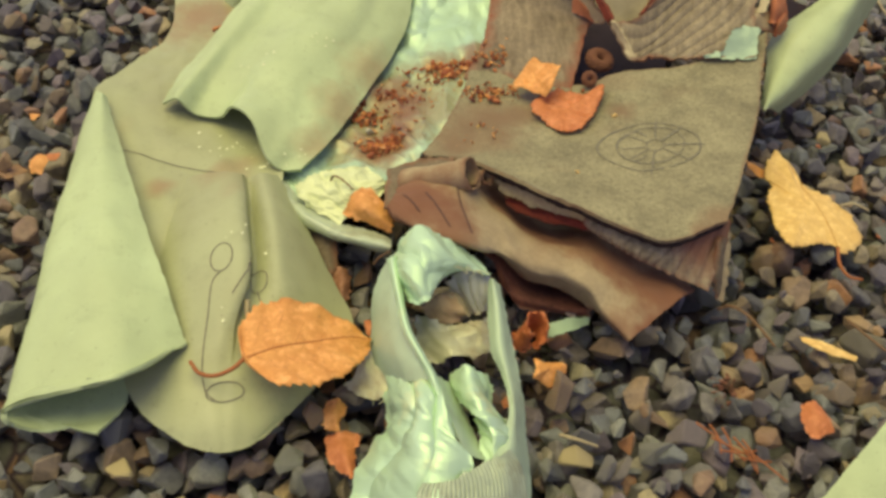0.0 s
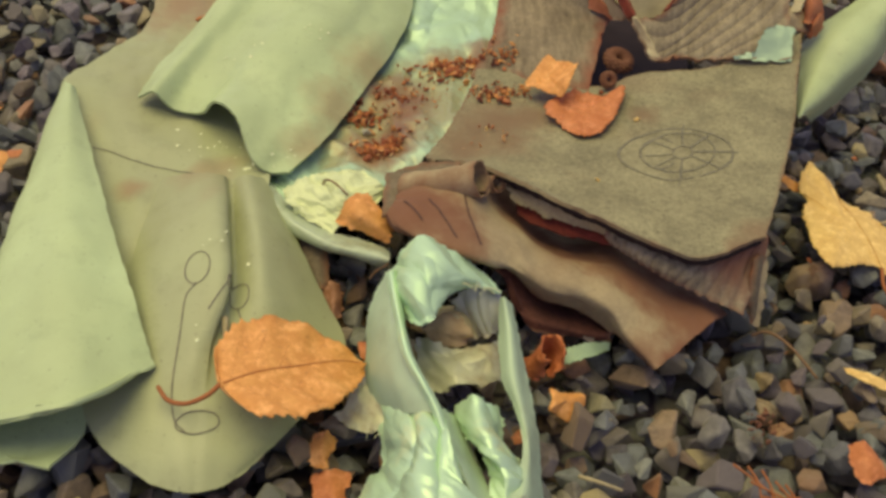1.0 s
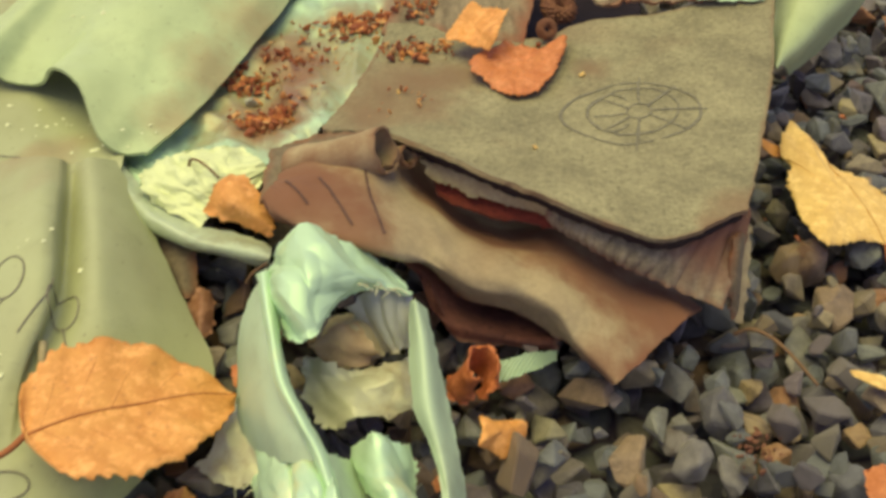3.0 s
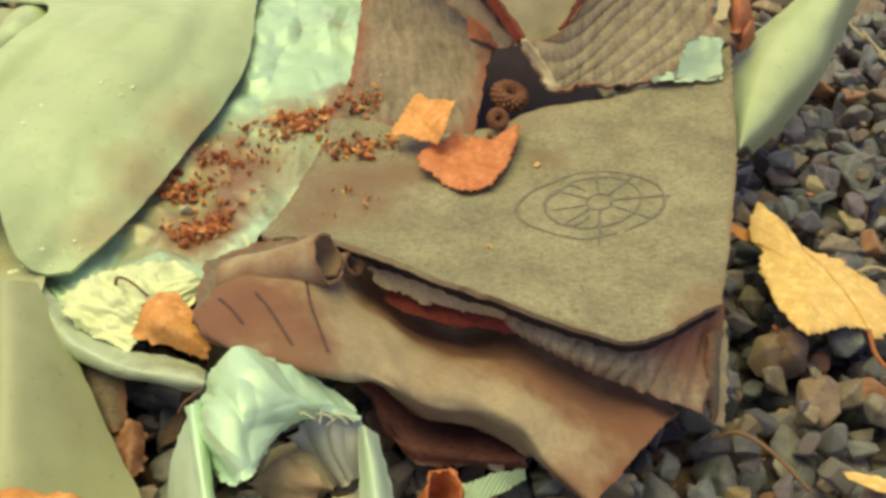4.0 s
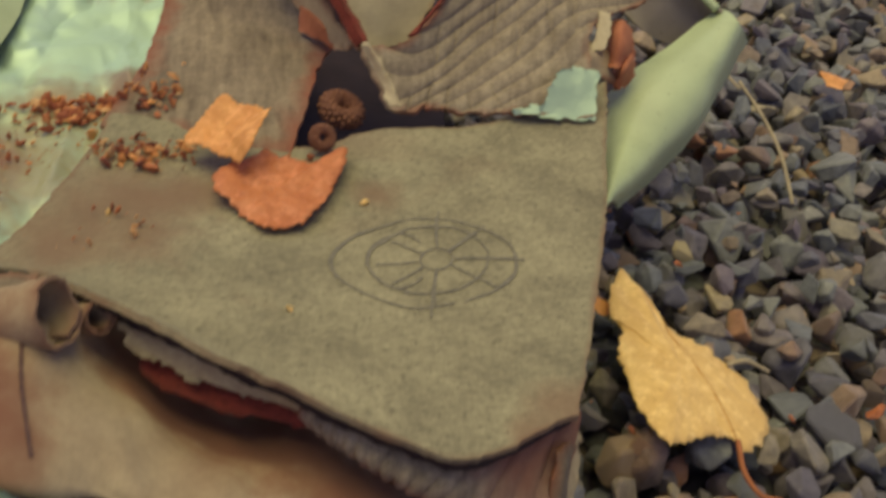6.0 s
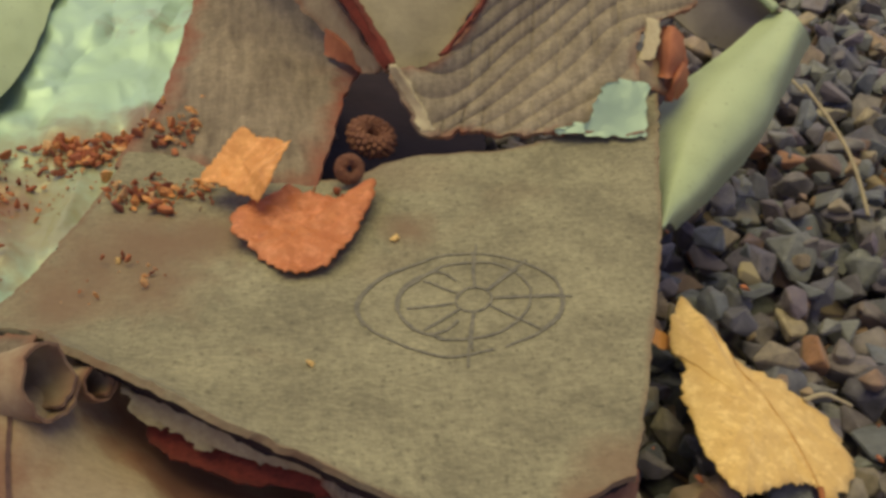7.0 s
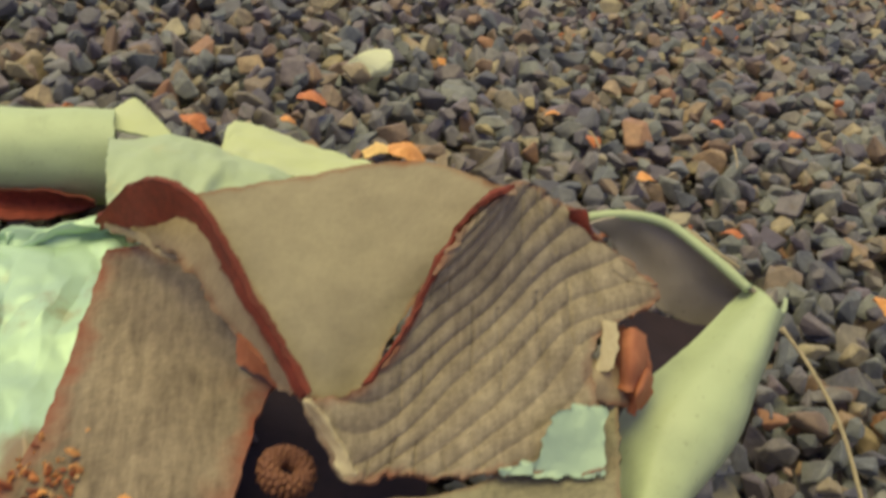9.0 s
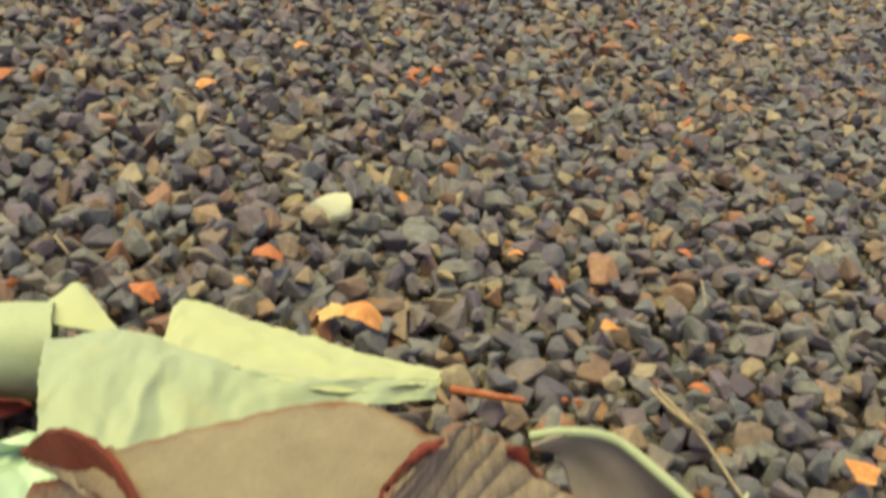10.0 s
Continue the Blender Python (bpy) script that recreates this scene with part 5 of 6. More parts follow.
# ---- foil bag ----
def foil_bag():
    t = thing("foil_bag", "torn open silver foil bag, crumpled, on gravel", "bag")
    sheet("hood", FOIL_CLEAN, [
        [(0.1012, 0.4473, 0.0480), (0.1053, 0.4495, 0.0580), (0.1161, 0.4527, 0.0640), (0.1292, 0.4523, 0.0600), (0.1432, 0.4511, 0.0500), (0.1530, 0.4470, 0.0460)],
        [(0.1028, 0.4303, 0.0540), (0.1090, 0.4253, 0.0680), (0.1171, 0.4239, 0.0730), (0.1294, 0.4303, 0.0670), (0.1430, 0.4404, 0.0550), (0.1534, 0.4382, 0.0500)],
        [(0.1081, 0.4145, 0.0520), (0.1137, 0.4045, 0.0600), (0.1200, 0.4057, 0.0630), (0.1272, 0.4202, 0.0600), (0.1391, 0.4345, 0.0550), (0.1514, 0.4365, 0.0500)]],
        t, nu=110, nv=140, thick=0.0005, wrinkle=0.0010, ragged=0.0010, crumple=0.0032, fold=56, seed=50)
    sheet("side_band", SATIN, [
        [(0.0997, 0.4496, 0.0440), (0.1009, 0.4436, 0.0540), (0.1035, 0.4371, 0.0590)],
        [(0.0928, 0.4373, 0.0340), (0.0994, 0.4187, 0.0500), (0.1067, 0.4108, 0.0570)],
        [(0.0920, 0.4195, 0.0240), (0.1015, 0.4024, 0.0440), (0.1107, 0.3933, 0.0550)],
        [(0.0933, 0.4063, 0.0180), (0.1059, 0.3852, 0.0420), (0.1176, 0.3785, 0.0530)],
        [(0.0982, 0.3940, 0.0160), (0.1114, 0.3722, 0.0400), (0.1234, 0.3669, 0.0500)]],
        t, "smooth grey-green side of the opening", nu=90, nv=50, thick=0.0006, wrinkle=0.0012, ragged=0.0006, seed=51)
    sheet("rolled_rim", FOIL_CLEAN, [
        [(0.0986, 0.4375, 0.0578), (0.1006, 0.4354, 0.0608), (0.1026, 0.4370, 0.0598), (0.1036, 0.4399, 0.0570)],
        [(0.1030, 0.4119, 0.0563), (0.1049, 0.4099, 0.0593), (0.1068, 0.4114, 0.0583), (0.1078, 0.4141, 0.0555)],
        [(0.1071, 0.3926, 0.0543), (0.1090, 0.3908, 0.0573), (0.1108, 0.3921, 0.0563), (0.1118, 0.3947, 0.0535)],
        [(0.1140, 0.3778, 0.0523), (0.1158, 0.3761, 0.0553), (0.1177, 0.3774, 0.0543), (0.1187, 0.3798, 0.0515)],
        [(0.1199, 0.3669, 0.0493), (0.1216, 0.3653, 0.0523), (0.1235, 0.3665, 0.0513), (0.1245, 0.3688, 0.0485)],
        [(0.1243, 0.3514, 0.0483), (0.1260, 0.3498, 0.0513), (0.1278, 0.3510, 0.0503), (0.1289, 0.3531, 0.0475)],
        [(0.1284, 0.3349, 0.0463), (0.1300, 0.3334, 0.0493), (0.1318, 0.3345, 0.0483), (0.1329, 0.3365, 0.0455)]],
        t, "bright rolled rim of the opening", nu=90, nv=16, thick=0.0005, wrinkle=0.0008, ragged=0.0004, seed=83)
    sheet("body", FOIL_CLEAN, [
        [(0.1009, 0.4223, 0.0040), (0.1085, 0.4058, 0.0240), (0.1192, 0.3917, 0.0340)],
        [(0.1012, 0.3838, 0.0160), (0.1136, 0.3604, 0.0450), (0.1273, 0.3528, 0.0490)],
        [(0.1033, 0.3656, 0.0140), (0.1161, 0.3437, 0.0450), (0.1313, 0.3363, 0.0470)],
        [(0.0989, 0.3521, 0.0140), (0.1172, 0.3272, 0.0470), (0.1392, 0.3247, 0.0440)],
        [(0.0905, 0.3354, 0.0100), (0.1163, 0.3132, 0.0430), (0.1406, 0.3127, 0.0400)],
        [(0.0876, 0.3149, 0.0060), (0.1170, 0.2944, 0.0340), (0.1409, 0.2964, 0.0320)]],
        t, "crumpled bright foil body", nu=170, nv=110, thick=0.0005, wrinkle=0.0012, ragged=0.0008, crumple=0.0018, fold=62, seed=84, pleat=(0.6, 2.4, 0.0030))
    # Grey-green satin here gives the foil body's shaded side its darker tone.
    sheet("inner_side", SATIN, [
        [(0.1231, 0.3704, 0.0480), (0.1295, 0.3772, 0.0360), (0.1347, 0.3825, 0.0280)],
        [(0.1304, 0.3482, 0.0460), (0.1380, 0.3554, 0.0340), (0.1425, 0.3582, 0.0270)],
        [(0.1366, 0.3292, 0.0430), (0.1434, 0.3320, 0.0360), (0.1489, 0.3332, 0.0320)]],
        t, "inner side of the body, coloured as in shade", nu=60, nv=30, thick=0.0005, wrinkle=0.001, ragged=0.0006, seed=85)
    sheet("front_fold", FOIL_CLEAN, [
        [(0.1335, 0.3856, 0.0300), (0.1402, 0.3818, 0.0410), (0.1514, 0.3860, 0.0300)],
        [(0.1369, 0.3717, 0.0300), (0.1432, 0.3613, 0.0420), (0.1558, 0.3646, 0.0280)],
        [(0.1428, 0.3530, 0.0320), (0.1494, 0.3454, 0.0410), (0.1599, 0.3507, 0.0300)],
        [(0.1481, 0.3324, 0.0340), (0.1515, 0.3313, 0.0380), (0.1592, 0.3410, 0.0300)]],
        t, nu=90, nv=60, thick=0.0005, wrinkle=0.001, ragged=0.0022, crumple=0.0030, fold=80, seed=53)
    sheet("strap", SATIN, [
        [(0.1520, 0.4344, 0.0490), (0.1537, 0.4324, 0.0520), (0.1580, 0.4338, 0.0460)],
        [(0.1521, 0.4187, 0.0420), (0.1561, 0.4154, 0.0460), (0.1615, 0.4175, 0.0400)],
        [(0.1529, 0.3985, 0.0360), (0.1579, 0.3955, 0.0400), (0.1653, 0.4027, 0.0320)],
        [(0.1580, 0.3832, 0.0340), (0.1614, 0.3784, 0.0360), (0.1677, 0.3852, 0.0280)],
        [(0.1602, 0.3635, 0.0340), (0.1636, 0.3605, 0.0340), (0.1701, 0.3698, 0.0220)],
        [(0.1535, 0.3380, 0.0370), (0.1606, 0.3382, 0.0350), (0.1715, 0.3519, 0.0160)],
        [(0.1447, 0.3233, 0.0380), (0.1560, 0.3228, 0.0340), (0.1724, 0.3391, 0.0100)],
        [(0.1424, 0.3042, 0.0300), (0.1531, 0.3019, 0.0280), (0.1721, 0.3155, 0.0060)]],
        t, "narrow strap of the torn opening", nu=90, nv=30, thick=0.0005, wrinkle=0.0012, ragged=0.0005, seed=52)
    sheet("ribbed_hem", PLASTIC, [
        [(0.1172, 0.3111, 0.0460), (0.1288, 0.3123, 0.0470), (0.1398, 0.3200, 0.0460), (0.1503, 0.3286, 0.0420), (0.1583, 0.3366, 0.0380)],
        [(0.1150, 0.3064, 0.0440), (0.1290, 0.3078, 0.0440), (0.1423, 0.3134, 0.0420), (0.1540, 0.3201, 0.0380), (0.1650, 0.3329, 0.0280)],
        [(0.1157, 0.2931, 0.0360), (0.1296, 0.2943, 0.0350), (0.1428, 0.2985, 0.0330), (0.1556, 0.3046, 0.0280), (0.1696, 0.3191, 0.0140)]],
        t, "pleated translucent hem", nu=50, nv=160, thick=0.0005, wrinkle=0.0012, ragged=0.001, seed=54, pleat=(0, 26, 0.0009))
    sheet("inner_film", FILM, [
        [(0.1153, 0.4256, 0.0280), (0.1343, 0.4191, 0.0300), (0.1585, 0.4287, 0.0300)],
        [(0.1157, 0.4135, 0.0240), (0.1373, 0.4113, 0.0280), (0.1600, 0.4184, 0.0260)],
        [(0.1231, 0.3985, 0.0220), (0.1402, 0.4008, 0.0250), (0.1615, 0.4103, 0.0220)]],
        t, "dirty crumpled film inside", nu=40, nv=40, thick=0.0005, wrinkle=0.003, ragged=0.003, crumple=0.004, seed=55)
    sheet("grey_pleats", GREY_FOIL, [
        [(0.1306, 0.4379, 0.0420), (0.1418, 0.4412, 0.0500), (0.1536, 0.4419, 0.0460)],
        [(0.1358, 0.4356, 0.0340), (0.1439, 0.4327, 0.0420), (0.1545, 0.4333, 0.0400)],
        [(0.1438, 0.4295, 0.0280), (0.1492, 0.4262, 0.0320), (0.1533, 0.4324, 0.0300)]],
        t, "grey pleated lining", nu=30, nv=30, thick=0.0006, wrinkle=0.001, ragged=0.002, seed=56, pleat=(0, 4, 0.0013))
    sheet("lining_scrap", LINING, [
        [(0.1176, 0.4253, 0.0340), (0.1267, 0.4311, 0.0400), (0.1346, 0.4329, 0.0400)], [(0.1216, 0.4222, 0.0300), (0.1293, 0.4226, 0.0380), (0.1400, 0.4236, 0.0360)], [(0.1280, 0.4204, 0.0260), (0.1354, 0.4210, 0.0300), (0.1430, 0.4258, 0.0280)]],
        t, "dirty tan scrap inside", nu=26, nv=26, thick=0.0008, wrinkle=0.002, ragged=0.0015, crumple=0.002, seed=58)
    for k in range(14):
        r = random.Random(70 + k)
        a = np.array((0.1318, 0.4317, 0.0600)) + (np.array((0.1536, 0.4354, 0.0530)) - np.array((0.1318, 0.4317, 0.0600))) * k / 13
        if k > 9:
            a = np.array((0.1037, 0.3752, 0.0160)) + np.array((r.uniform(-1, 1), r.uniform(-1, 1), 0)) * 0.012
        d = np.array((r.uniform(-1, 1), r.uniform(-1.2, 0.2), r.uniform(0, 0.8))) * 0.006
        mesh_object("thread", tube_mesh("thread", [tuple(a), tuple(a + d * 0.6 + (0, 0, 0.001)), tuple(a + d * 1.3)], 0.00025, 8, 4), FILM, t)
    sheet("side_shred", FILM, [
        [(0.0973, 0.4290, 0.0140), (0.0996, 0.4142, 0.0220), (0.1026, 0.4033, 0.0260)],
        [(0.0887, 0.4029, 0.0120), (0.0960, 0.3974, 0.0170), (0.1036, 0.3919, 0.0220)],
        [(0.0801, 0.3919, 0.0090), (0.0924, 0.3830, 0.0120), (0.1050, 0.3805, 0.0160)]],
        t, "translucent torn shred", nu=36, nv=30, thick=0.0004, wrinkle=0.003, ragged=0.003, crumple=0.003, seed=57)


# ---- leaves ----
def leaf(name, mat, label, base, tip, width, lift=0.004, cup=0.1, teeth=0.04, stem=None, seed=0, group="", plump=0.42):
    """A serrated leaf from its base to its tip, with midrib, side veins and stem."""
    b, e = np.array(base), np.array(tip)
    ahead = e - b
    length = np.linalg.norm(ahead)
    ahead /= length
    side = np.cross((0, 0, 1.0), ahead)
    side /= np.linalg.norm(side)
    up = np.cross(ahead, side)
    r = random.Random(seed)
    nu, nv = 88, 19
    g = np.zeros((nu, nv, 3))
    for i in range(nu):
        s = 0.5 - 0.5 * math.cos(math.pi * i / (nu - 1))
        half = width / 2 * (math.sin(math.pi * s ** plump) ** 0.58 if 0 < s < 1 else 0.02) * (1 - 0.3 * s**3) * (1 + 2.0 * teeth * noise.noise(Vector((s * 4, seed, 0))) + 2.0 * teeth * noise.noise(Vector((s * 26, seed, 3))))
        jag = 1 + 1.3 * teeth * ((i % 4) / 1.5 - 1) + r.uniform(-teeth, teeth) * 0.8
        for j in range(nv):
            k = 2 * j / (nv - 1) - 1
            x = half * k * (1 + (jag - 1) * abs(k) ** 3)
            z = lift * math.sin(math.pi * s) + cup * abs(k) ** 1.6 * half + 0.0012 * math.sin(9 * s * math.pi - 5 * abs(k)) * abs(k)
            z += 0.0025 * noise.noise(Vector((s * 3 + seed, k * 1.5, seed)))
            g[i, j] = b + ahead * (s * length) + side * x + up * z
    me = bpy.data.meshes.new(name)
    n = normals_of(g)
    if n[..., 2].mean() < 0:
        n = -n
    k = nu * nv
    verts = np.concatenate([g.reshape(-1, 3), (g - n * 0.0005).reshape(-1, 3)])
    idx = np.arange(k).reshape(nu, nv)
    top = np.stack([idx[:-1, :-1].ravel(), idx[1:, :-1].ravel(), idx[1:, 1:].ravel(), idx[:-1, 1:].ravel()], 1)
    loop = np.concatenate([idx[0, :-1], idx[:-1, -1], idx[-1, :0:-1], idx[:0:-1, 0]])
    nxt = np.roll(loop, -1)
    me.from_pydata(verts.tolist(), [], np.concatenate([top, top[:, ::-1] + k, np.stack([loop, nxt, nxt + k, loop + k], 1)]).tolist())
    me.shade_smooth()
    t = thing(name, label, "leaf", group)
    mesh_object("blade", me, mat, t)
    mid = nv // 2
    mesh_object("midrib", tube_mesh("midrib", [tuple(g[i, mid] + n[i, mid] * 0.0001) for i in range(0, nu - 4, 9)], 0.0006, 30, 6, 0.4), VEIN_MID, t, "raised midrib")
    for i in range(14, nu - 22, 11):
        for d in (-1, 1):
            line = [tuple(g[min(nu - 1, i + 2 * q), mid + d * q] - n[i, mid] * 0.00015) for q in (0, 2, 4, 6, 8)]
            mesh_object("side_vein", tube_mesh("side_vein", line, 0.0003, 10, 4, 0.5), VEIN_MID, t)
    if stem:
        mesh_object("stem", tube_mesh("stem", [base] + stem, 0.0011, 24, 8, 0.9), VEIN, t, "thin red-brown stem")
    return t


def leaf_piece(name, mat, label, ribs, seed, group="", ragged=0.0022, wrinkle=0.002, n=26, category="leaf"):
    ob = sheet(name, mat, ribs, nu=n, nv=n, thick=0.0005, wrinkle=wrinkle, ragged=ragged, seed=seed)
    return tagged(ob, label, category, group)


def outline_leaf(name, mat, label, rim, middle, seed, group="", teeth=0.0008, bulge=0.003, wave=0.002, stem=None, rib=None, category="leaf"):
    """A thin leaf filling a ragged closed outline, bulged towards its middle, with a stem and a midrib if given."""
    p, c = np.array(rim), np.array(middle)
    n, rings = 132, 12
    q = np.linspace(0, len(p), n, endpoint=False)
    i, f = q.astype(int), (q % 1)[:, None]
    a, b, d, e = (p[(i + k) % len(p)] for k in (-1, 0, 1, 2))
    edge = 0.5 * (2 * b + (d - a) * f + (2 * a - 5 * b + 4 * d - e) * f**2 + (3 * b - a - 3 * d + e) * f**3)
    edge = 0.45 * edge + 0.55 * (b + (d - b) * f)
    out = edge - c
    out /= np.linalg.norm(out, axis=1, keepdims=True)
    r = random.Random(seed)
    edge = edge + out * np.array([teeth * ((k % 4) / 1.5 - 1) + r.uniform(-teeth, teeth) * 0.8 for k in range(n)])[:, None]
    verts = []
    for ring in range(rings + 1):
        k = ring / rings
        for at in (c + (edge - c) * k if ring else [c]):
            z = bulge * (1 - k * k) + wave * k * noise.noise(Vector((at[0] * 90, at[1] * 90, seed))) + 0.4 * wave * noise.noise(Vector((at[0] * 260, at[1] * 260, seed)))
            verts.append(np.array(at) + (0, 0, z))
    faces = [(0, 1 + k, 1 + (k + 1) % n) for k in range(n)]
    for ring in range(rings - 1):
        o = 1 + ring * n
        faces += [(o + k, o + n + k, o + n + (k + 1) % n, o + (k + 1) % n) for k in range(n)]
    m = len(verts)
    o = m - n
    faces = faces + [tuple(v + m for v in reversed(g)) for g in faces] + [(o + k, o + k + m, o + (k + 1) % n + m, o + (k + 1) % n) for k in range(n)]
    verts = np.array(verts)
    me = bpy.data.meshes.new(name)
    me.from_pydata(np.concatenate([verts, verts - (0, 0, 0.0006)]).tolist(), [], faces)
    me.shade_smooth()
    bm = bmesh.new()
    bm.from_mesh(me)
    bmesh.ops.recalc_face_normals(bm, faces=bm.faces)
    bm.to_mesh(me)
    bm.free()
    if not stem:
        return tagged(mesh_object(name, me, mat), label, category, group)
    t = thing(name, label, category, group)
    blade = mesh_object("blade", me, mat, t)
    mesh_object("stem", tube_mesh("stem", stem, 0.0011, 24, 8, 0.8), VEIN, t, "thin red-brown stem")
    mesh_object("midrib", tube_mesh("midrib", on_top(blade, spline(rib, 12), 0.0), 0.0006, 30, 6, 0.4), VEIN_PALE, t, "faint midrib")
    return t


def leaves():
    leaf("fallen_leaf", LEAF_ORANGE, "large orange serrated leaf lying on the vinyl tongue", (0.0327, 0.3796, 0.0430), (0.0926, 0.4113, 0.0240), 0.060, 0.006, 0.08, 0.022,
         stem=[(0.0279, 0.3748, 0.0410), (0.0194, 0.3731, 0.0370), (0.0114, 0.3760, 0.0350), (0.0061, 0.3827, 0.0350)], seed=3, plump=0.70)
    outline_leaf("fallen_leaf", LEAF_YELLOW, "yellow birch leaf with torn margin on gravel", [(0.3576, 0.6010, 0.0180), (0.3623, 0.5923, 0.0160), (0.3673, 0.5832, 0.0150), (0.3642, 0.5762, 0.0140), (0.3730, 0.5682, 0.0140), (0.3825, 0.5605, 0.0130), (0.3907, 0.5507, 0.0120), (0.3953, 0.5367, 0.0110), (0.3960, 0.5247, 0.0110), (0.3874, 0.5136, 0.0120), (0.3768, 0.5079, 0.0130), (0.3731, 0.5128, 0.0140), (0.3640, 0.5123, 0.0160), (0.3516, 0.5078, 0.0180), (0.3413, 0.5048, 0.0200), (0.3381, 0.5131, 0.0200), (0.3365, 0.5238, 0.0190), (0.3384, 0.5392, 0.0180), (0.3378, 0.5489, 0.0190), (0.3448, 0.5636, 0.0180), (0.3413, 0.5697, 0.0190), (0.3473, 0.5859, 0.0190)],
                 (0.3618, 0.5432, 0.0150), 5, teeth=0.0009, bulge=0.004, wave=0.002, stem=[(0.3750, 0.5119, 0.0140), (0.3729, 0.4996, 0.0120), (0.3768, 0.4912, 0.0100), (0.3851, 0.4897, 0.0090)],
                 rib=[(0.3746, 0.5110, 0.0140), (0.3728, 0.5300, 0.0140), (0.3675, 0.5580, 0.0140), (0.3629, 0.5879, 0.0140)])
    outline_leaf("torn_leaf", LEAF_ORANGE, "curled yellow-orange torn leaf on the board", [(0.1769, 0.6153, 0.0470), (0.1811, 0.6224, 0.0510), (0.1853, 0.6273, 0.0540), (0.1900, 0.6307, 0.0580), (0.1944, 0.6268, 0.0580), (0.2007, 0.6200, 0.0610), (0.2050, 0.6148, 0.0640), (0.2004, 0.6008, 0.0640), (0.1969, 0.5916, 0.0610), (0.1946, 0.5922, 0.0550), (0.1893, 0.6022, 0.0500), (0.1822, 0.6098, 0.0470)],
                 (0.1905, 0.6186, 0.0510), 61, teeth=0.0003, bulge=0.001, wave=0.003)
    outline_leaf("torn_leaf", LEAF_RED, "orange-red torn leaf lying on the board", [(0.1873, 0.5958, 0.0480), (0.1957, 0.6028, 0.0480), (0.2067, 0.6138, 0.0480), (0.2117, 0.6071, 0.0480), (0.2180, 0.6060, 0.0480), (0.2255, 0.6088, 0.0480), (0.2313, 0.6137, 0.0510), (0.2344, 0.6122, 0.0540), (0.2334, 0.6024, 0.0540), (0.2285, 0.5902, 0.0530), (0.2243, 0.5807, 0.0520), (0.2191, 0.5717, 0.0520), (0.2148, 0.5659, 0.0510), (0.2087, 0.5637, 0.0500), (0.2026, 0.5636, 0.0500), (0.1987, 0.5706, 0.0490), (0.1940, 0.5770, 0.0480), (0.1877, 0.5837, 0.0480)],
                 (0.2082, 0.5864, 0.0490), 62, teeth=0.0005, bulge=0.001, wave=0.003)
    leaf_piece("curled_leaf", LEAF_ORANGE, "curled orange leaf beside the foil end", [
        [(0.0752, 0.4984, 0.0320), (0.0788, 0.5057, 0.0400), (0.0881, 0.5139, 0.0400)], [(0.0828, 0.4924, 0.0320), (0.0871, 0.4945, 0.0420), (0.0939, 0.5046, 0.0400)], [(0.1006, 0.4866, 0.0300), (0.1020, 0.4880, 0.0340), (0.1045, 0.4951, 0.0320)]], 63, wrinkle=0.004)
    outline_leaf("leaf_scrap", LEAF_ORANGE, "curled orange leaf scrap on gravel", [(0.1774, 0.4054, 0.0220), (0.1837, 0.4070, 0.0180), (0.1904, 0.4103, 0.0140), (0.1969, 0.4102, 0.0120), (0.1951, 0.4025, 0.0110), (0.1912, 0.3980, 0.0110), (0.1866, 0.3944, 0.0120), (0.1810, 0.3955, 0.0160), (0.1762, 0.3936, 0.0220), (0.1781, 0.3997, 0.0220)],
                 (0.1863, 0.4015, 0.0160), 64, "leaf scraps", 0.0002, 0.003, 0.002)
    leaf_piece("leaf_scrap", LEAF_ORANGE, "small orange leaf scrap on gravel", [
        [(0.0727, 0.3810, 0.0100), (0.0710, 0.3728, 0.0100), (0.0709, 0.3657, 0.0080)], [(0.0777, 0.3814, 0.0130), (0.0766, 0.3716, 0.0120), (0.0793, 0.3646, 0.0100)], [(0.0818, 0.3808, 0.0090), (0.0805, 0.3733, 0.0100), (0.0796, 0.3689, 0.0080)]], 65, "leaf scraps")
    leaf_piece("leaf_scrap", LEAF_RED, "red-orange leaf scrap on gravel", [
        [(0.0713, 0.3606, 0.0080), (0.0741, 0.3508, 0.0080), (0.0806, 0.3428, 0.0060)], [(0.0793, 0.3625, 0.0120), (0.0822, 0.3501, 0.0120), (0.0867, 0.3386, 0.0080)], [(0.0894, 0.3632, 0.0080), (0.0882, 0.3524, 0.0090), (0.0898, 0.3423, 0.0060)]], 66, "leaf scraps")
    leaf_piece("leaf_scrap", LEAF_RED, "red leaf scrap on gravel", [
        [(0.3197, 0.3911, 0.0100), (0.3184, 0.3819, 0.0100), (0.3199, 0.3738, 0.0080)], [(0.3257, 0.3913, 0.0140), (0.3251, 0.3804, 0.0140), (0.3245, 0.3715, 0.0100)], [(0.3325, 0.3889, 0.0100), (0.3333, 0.3809, 0.0100), (0.3337, 0.3759, 0.0080)]], 67, "leaf scraps")
    leaf_piece("leaf_scrap", LEAF_BROWN, "brown leaf under the edge of the vinyl", [
        [(0.0687, 0.4690, 0.0100), (0.0703, 0.4582, 0.0100), (0.0746, 0.4496, 0.0080)], [(0.0746, 0.4745, 0.0140), (0.0755, 0.4590, 0.0140), (0.0764, 0.4500, 0.0100)], [(0.0791, 0.4698, 0.0100), (0.0801, 0.4632, 0.0100), (0.0798, 0.4564, 0.0080)]], 68, "leaf scraps")
